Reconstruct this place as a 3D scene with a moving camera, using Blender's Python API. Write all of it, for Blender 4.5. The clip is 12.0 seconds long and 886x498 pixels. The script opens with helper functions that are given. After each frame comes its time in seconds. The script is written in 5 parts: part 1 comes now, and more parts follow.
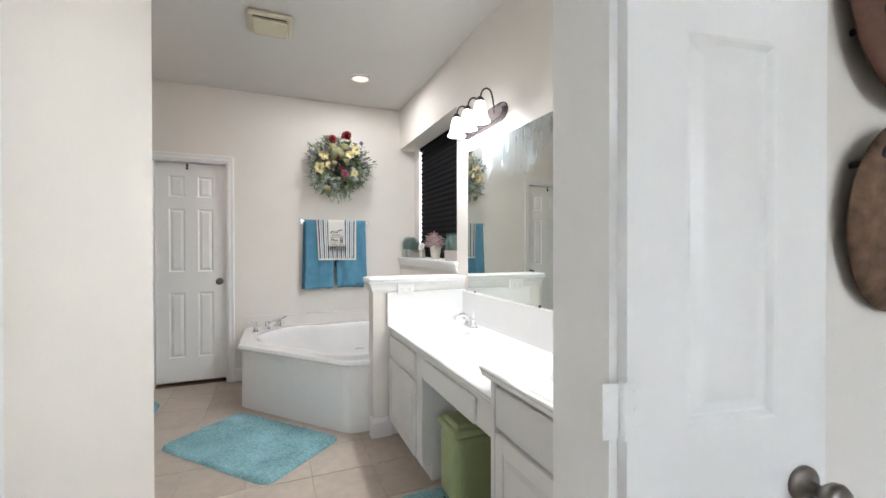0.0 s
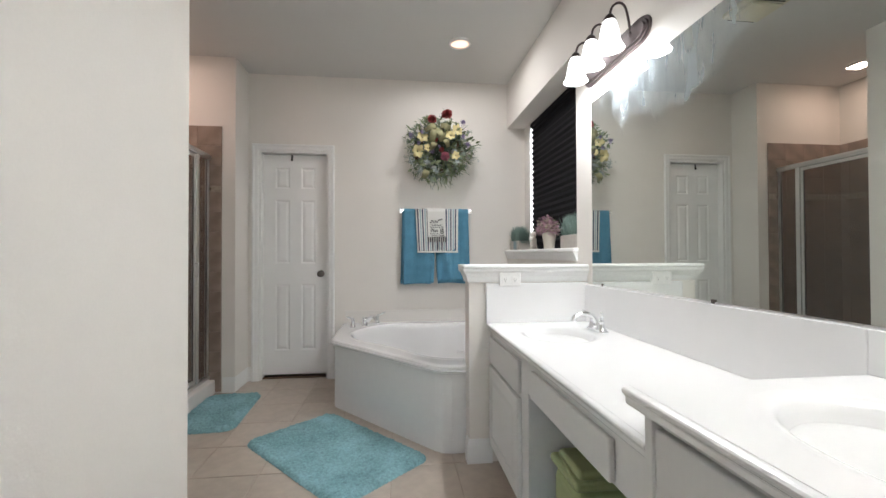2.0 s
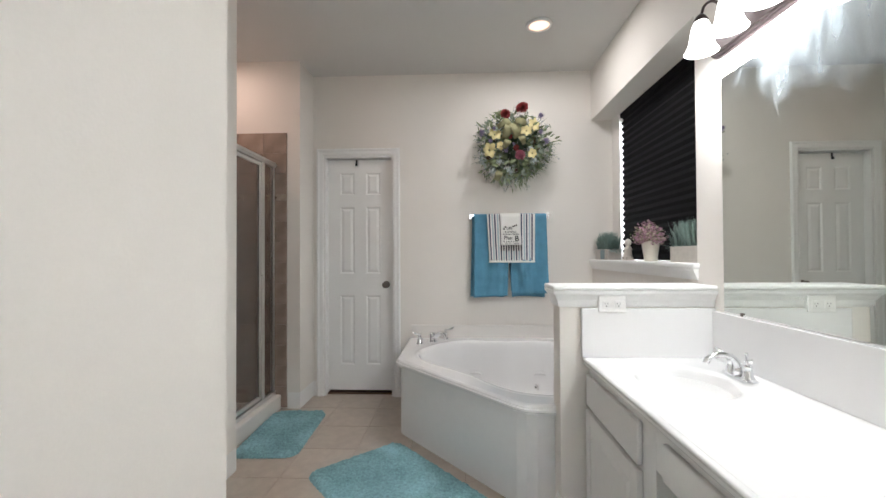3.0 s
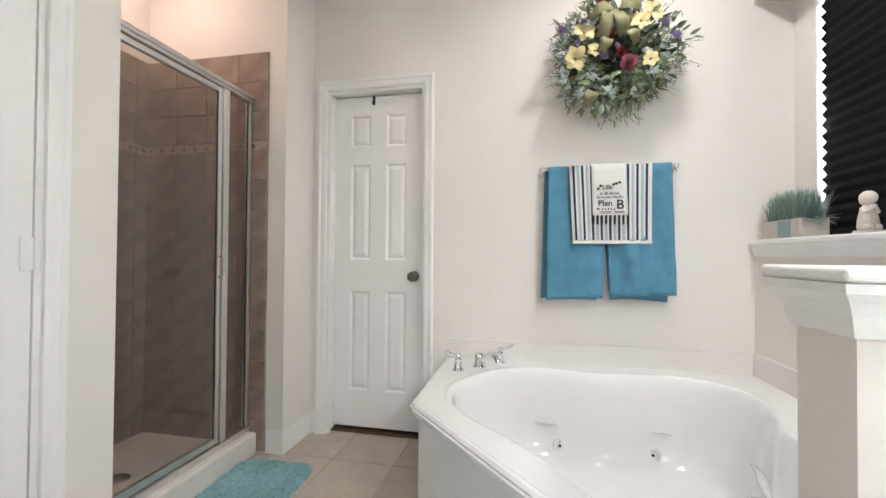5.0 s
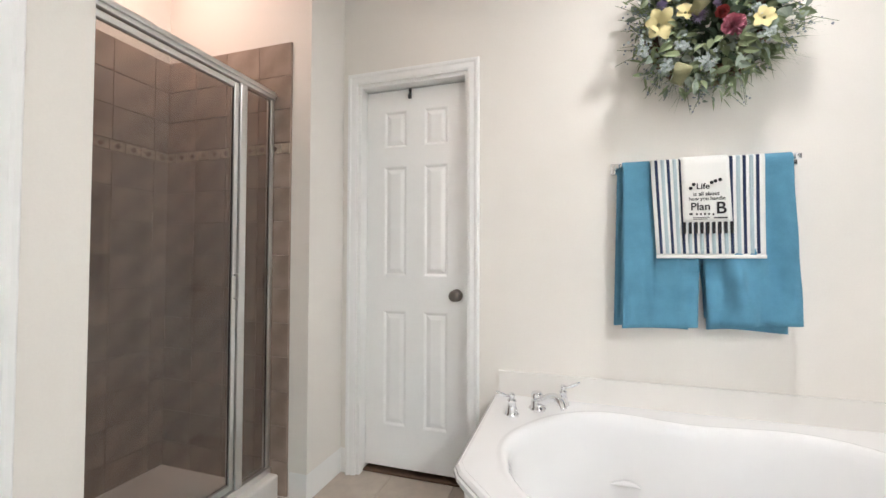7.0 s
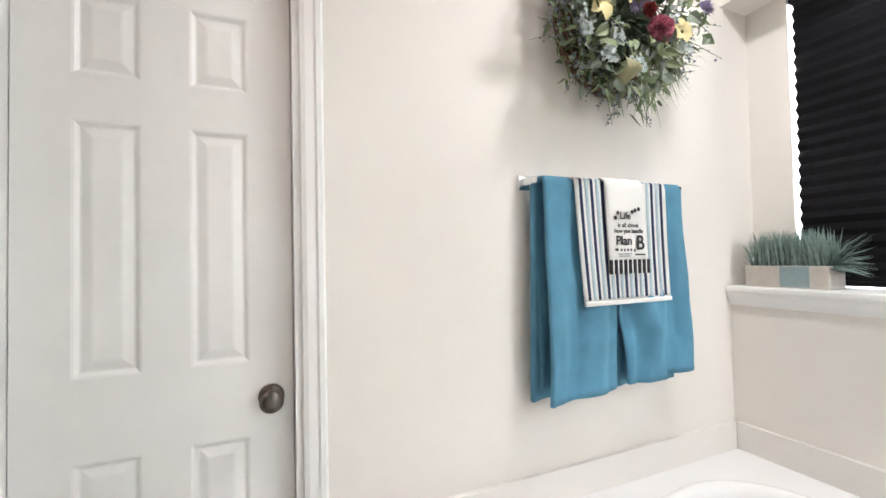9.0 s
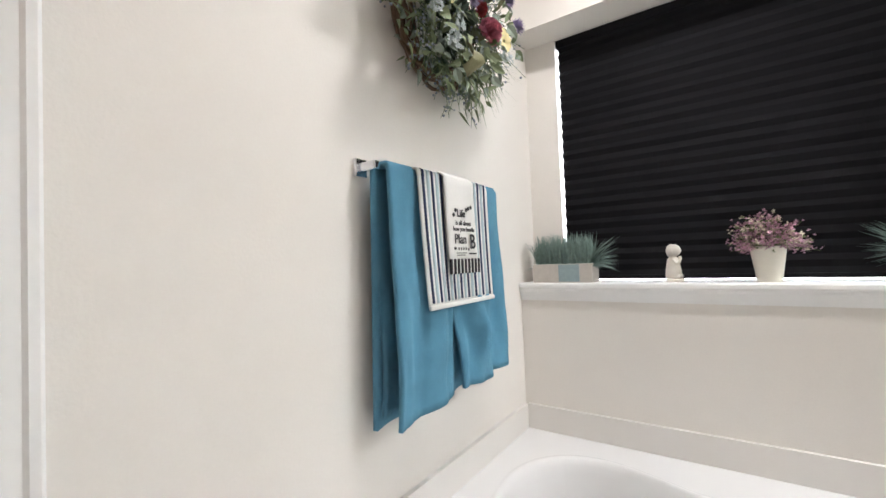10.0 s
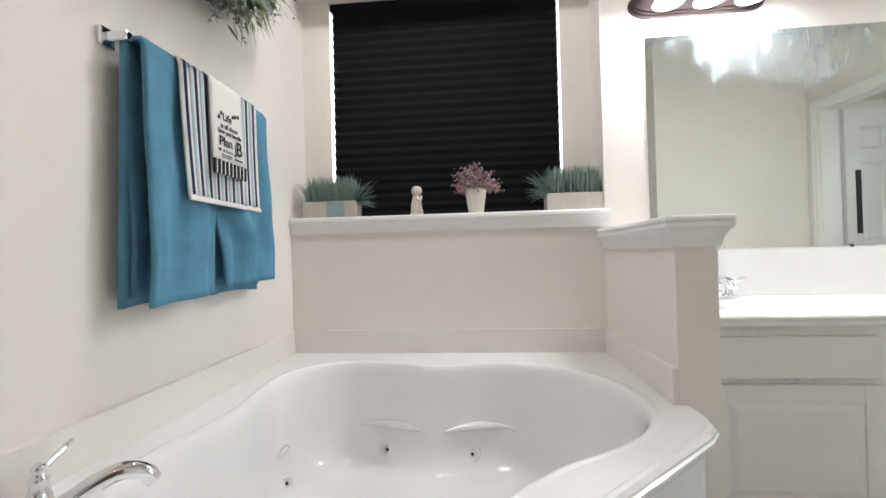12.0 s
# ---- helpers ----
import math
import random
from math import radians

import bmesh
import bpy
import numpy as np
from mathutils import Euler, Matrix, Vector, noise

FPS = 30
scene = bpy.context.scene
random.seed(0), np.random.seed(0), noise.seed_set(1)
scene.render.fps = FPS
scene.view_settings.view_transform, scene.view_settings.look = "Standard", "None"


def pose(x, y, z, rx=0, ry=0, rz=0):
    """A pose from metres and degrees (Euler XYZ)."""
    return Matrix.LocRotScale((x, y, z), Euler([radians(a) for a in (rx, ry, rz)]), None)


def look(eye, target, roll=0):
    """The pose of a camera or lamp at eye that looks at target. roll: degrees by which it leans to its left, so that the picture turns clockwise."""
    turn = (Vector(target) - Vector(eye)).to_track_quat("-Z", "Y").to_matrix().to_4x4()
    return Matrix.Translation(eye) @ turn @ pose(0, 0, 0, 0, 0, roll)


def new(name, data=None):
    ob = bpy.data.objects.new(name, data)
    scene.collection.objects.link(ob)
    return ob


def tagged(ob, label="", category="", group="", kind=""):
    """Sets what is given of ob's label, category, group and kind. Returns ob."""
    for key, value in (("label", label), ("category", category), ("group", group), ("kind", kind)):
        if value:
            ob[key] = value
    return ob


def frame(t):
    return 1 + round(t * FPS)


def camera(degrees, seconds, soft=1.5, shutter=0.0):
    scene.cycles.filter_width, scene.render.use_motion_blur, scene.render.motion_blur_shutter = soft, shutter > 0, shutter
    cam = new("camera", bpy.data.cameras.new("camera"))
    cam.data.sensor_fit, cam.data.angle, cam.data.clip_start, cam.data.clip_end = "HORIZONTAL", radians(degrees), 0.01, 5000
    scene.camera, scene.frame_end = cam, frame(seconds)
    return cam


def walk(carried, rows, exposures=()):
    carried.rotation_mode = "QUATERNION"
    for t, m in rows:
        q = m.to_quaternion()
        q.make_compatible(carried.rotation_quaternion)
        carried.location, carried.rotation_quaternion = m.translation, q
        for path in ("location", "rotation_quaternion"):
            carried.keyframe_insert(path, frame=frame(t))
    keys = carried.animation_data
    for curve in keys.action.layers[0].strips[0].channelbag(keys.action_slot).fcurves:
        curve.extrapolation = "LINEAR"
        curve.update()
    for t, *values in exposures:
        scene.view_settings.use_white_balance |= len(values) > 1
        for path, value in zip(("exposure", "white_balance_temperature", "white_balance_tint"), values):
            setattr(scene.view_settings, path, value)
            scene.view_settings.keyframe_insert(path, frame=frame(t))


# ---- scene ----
cam = camera(94.8, 12.0)
PATH = [
    (0, (0.188, 0.117, 1.299), (0.954, 1.965, 1.285), -0.1),
    (0.5, (0.258, 0.348, 1.285), (0.659, 2.307, 1.282), -0.1),
    (1, (0.308, 0.509, 1.228), (0.595, 2.488, 1.237), -0.1),
    (1.5, (0.366, 0.594, 1.158), (0.629, 2.577, 1.18), -0.2),
    (2, (0.411, 0.628, 1.143), (0.636, 2.615, 1.169), -0.2),
    (2.5, (0.414, 0.729, 1.204), (0.536, 2.725, 1.23), -0.3),
    (3, (0.355, 0.975, 1.226), (0.272, 2.973, 1.254), -0.3),
    (3.2, (0.329, 1.12, 1.234), (0.152, 3.112, 1.263), -0.3),
    (4.8, (0.384, 2.099, 1.168), (-0.125, 4.033, 1.186), 0.3),
    (5, (0.368, 2.191, 1.097), (-0.035, 4.15, 1.125), 0.4),
    (5.5, (0.317, 2.292, 0.913), (0.068, 4.276, 0.959), 0.3),
    (6, (0.281, 2.25, 0.804), (0.011, 4.23, 0.867), 0.0),
    (6.5, (0.295, 2.377, 1.021), (-0.173, 4.321, 1.075), 0.0),
    (6.7, (0.299, 2.439, 1.094), (-0.304, 4.346, 1.143), 0.2),
    (8.3, (-0.166, 3.066, 1.231), (-0.215, 5.065, 1.271), -0.6),
    (8.5, (-0.202, 3.174, 1.261), (-0.023, 5.165, 1.283), -0.8),
    (9, (-0.298, 3.388, 1.316), (0.485, 5.228, 1.365), -1.2),
    (9.5, (-0.241, 3.61, 1.33), (1.046, 5.14, 1.398), -1.9),
    (10, (-0.316, 3.694, 1.297), (1.327, 4.833, 1.356), -2.2),
    (10.5, (-0.452, 3.684, 1.144), (1.372, 4.503, 1.176), -2.0),
    (11, (-0.508, 3.584, 0.882), (1.388, 4.214, 0.938), -1.8),
    (11.5, (-0.531, 3.566, 0.758), (1.415, 4.022, 0.797), -1.5),
    (12, (-0.494, 3.565, 0.986), (1.499, 3.737, 1.01), -1.4),
]
walk(cam, [(t, look(eye, target, roll)) for t, eye, target, roll in PATH], [(0, 1.25, 6000, 10), (1.5, 0.94, 6050, 10), (3, 0.98, 6050, 10), (5, 1.5, 6100, 10), (6.5, 1.63, 6100, 10), (8.5, 1.81, 6050, 10), (10.5, 1.5, 6050, 10), (12, 1.4, 6050, 10)])
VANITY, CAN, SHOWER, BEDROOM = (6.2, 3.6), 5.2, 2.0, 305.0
SHADE_GLOW, CAN_GLOW, HAZE = 1.8, 0.9, 0.31

# ---- light ----
world = bpy.data.worlds.new("sky")
scene.world = world
world.use_nodes = True
wn = world.node_tree.nodes
sky = wn.new("ShaderNodeTexSky")
sky.sky_type, sky.sun_disc = "NISHITA", False
sky.sun_elevation, sky.sun_rotation = radians(40), radians(200)
wn["Background"].inputs[1].default_value = 0.12
world.node_tree.links.new(sky.outputs[0], wn["Background"].inputs[0])


def lamp(name, kind, at, energy, color, size=0.1, turn=(0, 0, 0), size_y=None):
    data = bpy.data.lights.new(name, kind)
    data.energy, data.color = energy, color
    if kind == "AREA":
        data.size = size
        if size_y:
            data.shape, data.size_y = "RECTANGLE", size_y
    elif kind == "SUN":
        data.angle = radians(0.5)
    else:
        data.shadow_soft_size = size
    ob = new(name, data)
    ob.matrix_world = pose(*at, *turn)
    return ob


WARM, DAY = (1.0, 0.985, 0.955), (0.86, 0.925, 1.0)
# Fixture at y 1.08 is out of view, assumed there to brighten that end.
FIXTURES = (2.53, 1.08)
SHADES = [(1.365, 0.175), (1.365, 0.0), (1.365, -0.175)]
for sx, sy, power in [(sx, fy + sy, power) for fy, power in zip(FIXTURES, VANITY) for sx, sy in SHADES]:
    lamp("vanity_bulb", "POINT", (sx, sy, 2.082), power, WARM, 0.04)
lamp("ceiling_can_lamp", "AREA", (0.905, 3.77, 2.785), CAN, (1.0, 0.94, 0.88), 0.13)
lamp("shower_can_lamp", "AREA", (-1.5, 3.75, 2.785), SHOWER, (1.0, 0.70, 0.56), 0.13)
# Lamp in an unseen bedroom window, assumed from daylight on the entry door.
lamp("bedroom_window_light", "AREA", (0.3, -3.22, 1.5), BEDROOM, DAY, 2.2, (90, 0, 180), 1.5)
sun = lamp("sun", "SUN", (0, -6, 6), 2.5, (1.0, 0.95, 0.88), turn=(50, 0, 20))

# ---- materials ----


def mat(name, color, rough=0.5, metal=0.0, bump=0.0, scale=60.0, vary=0.06, big=1.5, coat=0.0, trans=0.0, emit=None, strength=0.0, per_object=0.0, spec=0.5):
    m = bpy.data.materials.new(name)
    m.use_nodes = True
    n, l = m.node_tree.nodes, m.node_tree.links
    b = n["Principled BSDF"]
    b.inputs["Roughness"].default_value, b.inputs["Metallic"].default_value = rough, metal
    b.inputs["Coat Weight"].default_value, b.inputs["Transmission Weight"].default_value = coat, trans
    b.inputs["Specular IOR Level"].default_value = spec
    if emit:
        b.inputs["Emission Color"].default_value, b.inputs["Emission Strength"].default_value = (*emit, 1), strength
    co = n.new("ShaderNodeTexCoord")
    fine, wide = n.new("ShaderNodeTexNoise"), n.new("ShaderNodeTexNoise")
    for t, s in ((fine, scale), (wide, big)):
        t.inputs["Scale"].default_value, t.inputs["Detail"].default_value = s, 5
        l.new(co.outputs["Object"], t.inputs["Vector"])
    both = n.new("ShaderNodeMath")
    both.operation = "ADD"
    l.new(fine.outputs["Fac"], both.inputs[0])
    l.new(wide.outputs["Fac"], both.inputs[1])
    ramp = n.new("ShaderNodeMapRange")
    ramp.inputs["From Min"].default_value, ramp.inputs["From Max"].default_value = 0.6, 1.4
    ramp.inputs["To Min"].default_value, ramp.inputs["To Max"].default_value = 1 - vary, 1 + vary
    l.new(both.outputs[0], ramp.inputs["Value"])
    last = ramp.outputs[0]
    if per_object:
        info, r2, mul = n.new("ShaderNodeObjectInfo"), n.new("ShaderNodeMapRange"), n.new("ShaderNodeMath")
        r2.inputs["To Min"].default_value, r2.inputs["To Max"].default_value = 1 - per_object, 1 + per_object
        l.new(info.outputs["Random"], r2.inputs["Value"])
        mul.operation = "MULTIPLY"
        l.new(last, mul.inputs[0])
        l.new(r2.outputs[0], mul.inputs[1])
        last = mul.outputs[0]
    mix = n.new("ShaderNodeVectorMath")
    mix.operation = "SCALE"
    mix.inputs[0].default_value = color
    l.new(last, mix.inputs["Scale"])
    l.new(mix.outputs[0], b.inputs["Base Color"])
    if bump:
        bn = n.new("ShaderNodeBump")
        bn.inputs["Strength"].default_value, bn.inputs["Distance"].default_value = bump, 0.004
        l.new(fine.outputs["Fac"], bn.inputs["Height"])
        l.new(bn.outputs[0], b.inputs["Normal"])
    return m


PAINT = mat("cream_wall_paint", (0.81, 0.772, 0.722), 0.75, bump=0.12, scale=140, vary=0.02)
# Darker than the walls: the ceiling's dimmer light is put into this tone.
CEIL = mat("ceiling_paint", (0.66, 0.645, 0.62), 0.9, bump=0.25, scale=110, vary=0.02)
TRIM = mat("white_trim_paint", (0.87, 0.865, 0.85), 0.35, bump=0.03, scale=40, vary=0.015)
CABINET = mat("white_cabinet_paint", (0.78, 0.775, 0.76), 0.4, bump=0.03, scale=60, vary=0.02)
MARBLE = mat("cultured_marble", (0.87, 0.865, 0.86), 0.24, vary=0.015, scale=8, coat=0.1)
ACRYLIC = mat("white_acrylic", (0.86, 0.855, 0.85), 0.12, vary=0.01, scale=5, coat=0.5)
CERAMIC = mat("apron_panel", (0.82, 0.81, 0.795), 0.4, vary=0.02, scale=20)
IVORY = mat("ivory_marble", (0.79, 0.76, 0.72), 0.3, vary=0.02, scale=8)
CHROME = mat("chrome", (0.82, 0.83, 0.85), 0.08, 1.0, vary=0.02)
ALU = mat("brushed_aluminium", (0.78, 0.78, 0.77), 0.3, 1.0, vary=0.06, scale=200)
NICKEL = mat("aged_bronze_nickel", (0.16, 0.14, 0.125), 0.3, 0.9, vary=0.2, scale=30)
BRONZE = mat("oil_bronze", (0.085, 0.065, 0.065), 0.35, 0.7, vary=0.2, scale=25)
FLOORTILE = mat("beige_floor_tile", (0.47, 0.40, 0.335), 0.34, bump=0.1, scale=16, vary=0.13, big=4, per_object=0.05)
GROUT = mat("grout", (0.44, 0.37, 0.305), 0.9, bump=0.3, scale=120, vary=0.1)
CARPET = mat("carpet", (0.45, 0.40, 0.34), 0.95, bump=0.8, scale=400, vary=0.15)
SHTILE = mat("taupe_shower_tile", (0.30, 0.228, 0.185), 0.3, bump=0.03, scale=9, vary=0.32, big=4, per_object=0.12)
SHGROUT = mat("taupe_grout", (0.31, 0.24, 0.20), 0.9, vary=0.08)
BAND = mat("stone_band", (0.40, 0.33, 0.26), 0.4, vary=0.25, scale=40, big=20)
BANDDOT = mat("band_diamond", (0.18, 0.12, 0.09), 0.3, vary=0.2, per_object=0.3)
PAN = mat("shower_pan", (0.74, 0.70, 0.66), 0.3, vary=0.03)
RUG = mat("teal_shag", (0.235, 0.41, 0.445), 0.95, bump=1.0, scale=70, vary=0.46, big=4.5, spec=0.1)
TEAL = mat("teal_towel", (0.108, 0.275, 0.40), 0.95, bump=0.8, scale=420, vary=0.2, big=14, spec=0.1)
for fabric_mat in (TEAL, RUG):
    pile = fabric_mat.node_tree.nodes["Principled BSDF"]
    pile.inputs["Sheen Weight"].default_value, pile.inputs["Sheen Roughness"].default_value = 0.2, 0.5
    pile.inputs["Sheen Tint"].default_value = (0.5, 0.85, 1.0, 1)
COTTON = mat("white_cotton", (0.80, 0.79, 0.76), 0.95, bump=0.5, scale=500, vary=0.04, spec=0.1)
NAVY = mat("navy_stripe", (0.035, 0.048, 0.10), 0.95, bump=0.5, scale=500, vary=0.15, spec=0.1)
AQUA = mat("aqua_stripe", (0.44, 0.53, 0.565), 0.95, bump=0.5, scale=500, vary=0.1, spec=0.1)
INK = mat("black_ink", (0.02, 0.02, 0.022), 0.8, vary=0.1)
BLACK = mat("black_blind", (0.0060, 0.0058, 0.0072), 0.85, vary=0.2, scale=30, spec=0.18)
# Near-black stands in for the shade inside slots and bores.
DARK = mat("dark_gap", (0.02, 0.02, 0.02), 0.8)
GREENBIN = mat("sage_green_plastic", (0.36, 0.41, 0.20), 0.4, vary=0.03)
PLANTER = mat("whitewashed_box", (0.52, 0.48, 0.43), 0.8, bump=0.3, scale=40, vary=0.12)
GRASS = mat("blue_green_grass", (0.215, 0.30, 0.265), 0.7, vary=0.35, scale=60)
POT = mat("cream_pot", (0.74, 0.70, 0.60), 0.4, vary=0.03)
HEATHER = mat("mauve_blossom", (0.47, 0.27, 0.35), 0.8, vary=0.35, scale=90)
CREAMBUD = mat("cream_bud", (0.58, 0.52, 0.40), 0.8, vary=0.2, scale=90)
TEALPATCH = mat("teal_patch", (0.27, 0.345, 0.36), 0.8, bump=0.2, scale=50, vary=0.15)
STEM = mat("stem_green", (0.13, 0.17, 0.07), 0.8, vary=0.25, scale=40)
PLASTER = mat("plaster_figure", (0.66, 0.61, 0.54), 0.7, bump=0.2, vary=0.06)
TWIG = mat("grapevine", (0.10, 0.055, 0.03), 0.8, bump=0.6, scale=60, vary=0.3)
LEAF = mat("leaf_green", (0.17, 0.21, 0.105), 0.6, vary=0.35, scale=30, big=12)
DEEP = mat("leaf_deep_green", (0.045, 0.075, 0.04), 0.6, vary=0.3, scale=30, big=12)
SAGE = mat("leaf_sage", (0.22, 0.265, 0.21), 0.7, vary=0.3, scale=30, big=12)
YELLOW = mat("yellow_petal", (0.60, 0.52, 0.26), 0.7, vary=0.12, scale=40)
PURPLE = mat("purple_petal", (0.36, 0.30, 0.47), 0.7, vary=0.2, scale=60)
PINK = mat("pink_petal", (0.50, 0.17, 0.23), 0.7, vary=0.2, scale=60)
RED = mat("red_petal", (0.33, 0.05, 0.05), 0.65, vary=0.2, scale=60)
PALE = mat("pale_blue_petal", (0.38, 0.43, 0.42), 0.7, vary=0.2, scale=60)
RIBBON = mat("olive_ribbon", (0.215, 0.205, 0.105), 0.75, bump=0.4, scale=300, vary=0.15)
STRAW = mat("brown_straw", (0.125, 0.07, 0.042), 0.85, bump=1.0, scale=32, vary=0.6, big=8)
FELT = mat("dark_felt", (0.085, 0.038, 0.024), 0.9, bump=0.4, vary=0.2)
VENT = mat("aged_plastic", (0.62, 0.57, 0.42), 0.5, vary=0.05)
PLATE = mat("outlet_plastic", (0.87, 0.86, 0.84), 0.35)
WHITEGLOW = mat("frosted_shade", (0.9, 0.88, 0.84), 0.5, emit=(1.0, 0.96, 0.9), strength=SHADE_GLOW)
CANGLOW = mat("can_lens", (0.7, 0.6, 0.5), 0.5, emit=(1.0, 0.62, 0.42), strength=CAN_GLOW)
OUTSIDE = mat("bright_outdoors", (0.8, 0.85, 0.9), 0.9, emit=(0.95, 0.98, 1.0), strength=13.0)


def glass(name, tint, gloss=0.04, body=0.0):
    m = bpy.data.materials.new(name)
    m.use_nodes = True
    n, l = m.node_tree.nodes, m.node_tree.links
    n.remove(n["Principled BSDF"])
    clear, shine, mix = n.new("ShaderNodeBsdfTransparent"), n.new("ShaderNodeBsdfGlossy"), n.new("ShaderNodeMixShader")
    lean, fres = n.new("ShaderNodeLayerWeight"), n.new("ShaderNodeMath")
    lean.inputs["Blend"].default_value = 0.5
    power = n.new("ShaderNodeMath")
    power.operation = "POWER"
    power.inputs[1].default_value = 4.0
    l.new(lean.outputs["Facing"], power.inputs[0])
    fres.operation = "MULTIPLY_ADD"
    fres.inputs[1].default_value, fres.inputs[2].default_value = 0.45, 0.03
    l.new(power.outputs[0], fres.inputs[0])
    clear.inputs[0].default_value = (*tint, 1)
    shine.inputs["Roughness"].default_value = gloss
    l.new(fres.outputs[0], mix.inputs[0])
    l.new(clear.outputs[0], mix.inputs[1])
    l.new(shine.outputs[0], mix.inputs[2])
    last = mix.outputs[0]
    if body:
        # pale diffuse veil: the glass's even sheen put into its colour
        sheen_tone, veil = n.new("ShaderNodeBsdfDiffuse"), n.new("ShaderNodeMixShader")
        sheen_tone.inputs[0].default_value = (0.5, 0.47, 0.44, 1)
        veil.inputs[0].default_value = body
        l.new(last, veil.inputs[1])
        l.new(sheen_tone.outputs[0], veil.inputs[2])
        last = veil.outputs[0]
    l.new(last, n["Material Output"].inputs[0])
    return m


SHGLASS = glass("shower_glass", (0.84, 0.83, 0.81), 0.0, 0.05)
PANE = glass("window_pane", (0.95, 0.96, 0.96))


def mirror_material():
    """Silvered glass with a smeared patch under the lamps; their glare on it is painted in."""
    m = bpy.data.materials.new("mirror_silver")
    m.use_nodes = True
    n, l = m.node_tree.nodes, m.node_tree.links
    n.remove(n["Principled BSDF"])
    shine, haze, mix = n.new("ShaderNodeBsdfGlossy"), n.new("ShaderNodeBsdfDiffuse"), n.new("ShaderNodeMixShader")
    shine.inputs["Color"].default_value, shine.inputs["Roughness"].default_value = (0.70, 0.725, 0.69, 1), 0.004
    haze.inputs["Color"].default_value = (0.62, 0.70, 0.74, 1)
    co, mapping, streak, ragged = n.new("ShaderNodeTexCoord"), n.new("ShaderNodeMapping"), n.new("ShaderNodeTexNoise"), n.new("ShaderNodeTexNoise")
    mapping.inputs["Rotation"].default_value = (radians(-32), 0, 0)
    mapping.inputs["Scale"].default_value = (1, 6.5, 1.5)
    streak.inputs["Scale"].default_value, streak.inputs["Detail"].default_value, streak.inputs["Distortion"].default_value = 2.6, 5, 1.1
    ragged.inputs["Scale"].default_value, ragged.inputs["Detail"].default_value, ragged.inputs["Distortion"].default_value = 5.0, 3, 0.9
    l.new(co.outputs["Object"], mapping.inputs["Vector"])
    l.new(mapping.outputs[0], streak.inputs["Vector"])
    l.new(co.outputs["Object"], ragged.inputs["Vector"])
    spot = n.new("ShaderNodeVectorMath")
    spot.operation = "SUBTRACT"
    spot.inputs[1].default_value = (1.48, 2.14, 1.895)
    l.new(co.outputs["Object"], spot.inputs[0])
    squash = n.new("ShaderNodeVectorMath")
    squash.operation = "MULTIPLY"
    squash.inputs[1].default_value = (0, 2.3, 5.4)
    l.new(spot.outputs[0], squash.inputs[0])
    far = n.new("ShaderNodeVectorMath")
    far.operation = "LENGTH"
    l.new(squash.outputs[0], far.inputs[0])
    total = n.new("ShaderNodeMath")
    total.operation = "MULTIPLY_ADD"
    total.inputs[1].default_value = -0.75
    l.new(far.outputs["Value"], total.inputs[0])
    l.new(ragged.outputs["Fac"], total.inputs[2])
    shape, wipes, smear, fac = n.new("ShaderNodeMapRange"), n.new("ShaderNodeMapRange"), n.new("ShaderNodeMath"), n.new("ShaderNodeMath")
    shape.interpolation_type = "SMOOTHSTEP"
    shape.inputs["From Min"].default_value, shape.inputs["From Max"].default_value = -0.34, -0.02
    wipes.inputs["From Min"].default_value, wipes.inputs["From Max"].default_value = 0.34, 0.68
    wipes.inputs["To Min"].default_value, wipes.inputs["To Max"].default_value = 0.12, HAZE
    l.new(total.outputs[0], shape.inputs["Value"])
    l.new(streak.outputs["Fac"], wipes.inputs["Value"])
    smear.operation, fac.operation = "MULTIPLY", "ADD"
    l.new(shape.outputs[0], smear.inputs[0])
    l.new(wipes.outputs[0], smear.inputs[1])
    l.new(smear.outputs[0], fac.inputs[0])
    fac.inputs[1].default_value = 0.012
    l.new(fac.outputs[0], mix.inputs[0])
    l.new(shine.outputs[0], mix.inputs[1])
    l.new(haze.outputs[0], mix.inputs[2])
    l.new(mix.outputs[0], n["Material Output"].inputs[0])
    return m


MIRROR = mirror_material()

# ---- mesh helpers ----


def link(name, bm, material, parent=None, label="", smooth=False):
    me = bpy.data.meshes.new(name)
    bmesh.ops.recalc_face_normals(bm, faces=bm.faces)
    bm.to_mesh(me)
    bm.free()
    me.materials.append(material)
    if smooth:
        me.polygons.foreach_set("use_smooth", [True] * len(me.polygons))
    ob = new(name, me)
    if parent:
        ob.parent = parent
    if label:
        ob["label"] = label
    return ob


def part(name, bm, material, parent, label="", smooth=False):
    return link(name, bm, material, parent, label, smooth)


def thing(name, label, category, group="", kind="", at=None):
    ob = new(name)
    ob.empty_display_size = 0.05
    if at:
        ob.matrix_world = at
    return tagged(ob, label, category, group, kind)


def block(lo, hi, bevel=0.0, bm=None, segments=2):
    """A box from lo to hi, its edges rounded, added to bm."""
    bm = bm or bmesh.new()
    size = [b - a for a, b in zip(lo, hi)]
    mid = [(a + b) / 2 for a, b in zip(lo, hi)]
    vs = bmesh.ops.create_cube(bm, size=1, matrix=Matrix.LocRotScale(mid, None, size))["verts"]
    if bevel:
        es = list({e for v in vs for e in v.link_edges})
        bmesh.ops.bevel(bm, geom=es, offset=min(bevel, min(size) * 0.45), segments=segments, affect="EDGES", profile=0.5)
    return bm


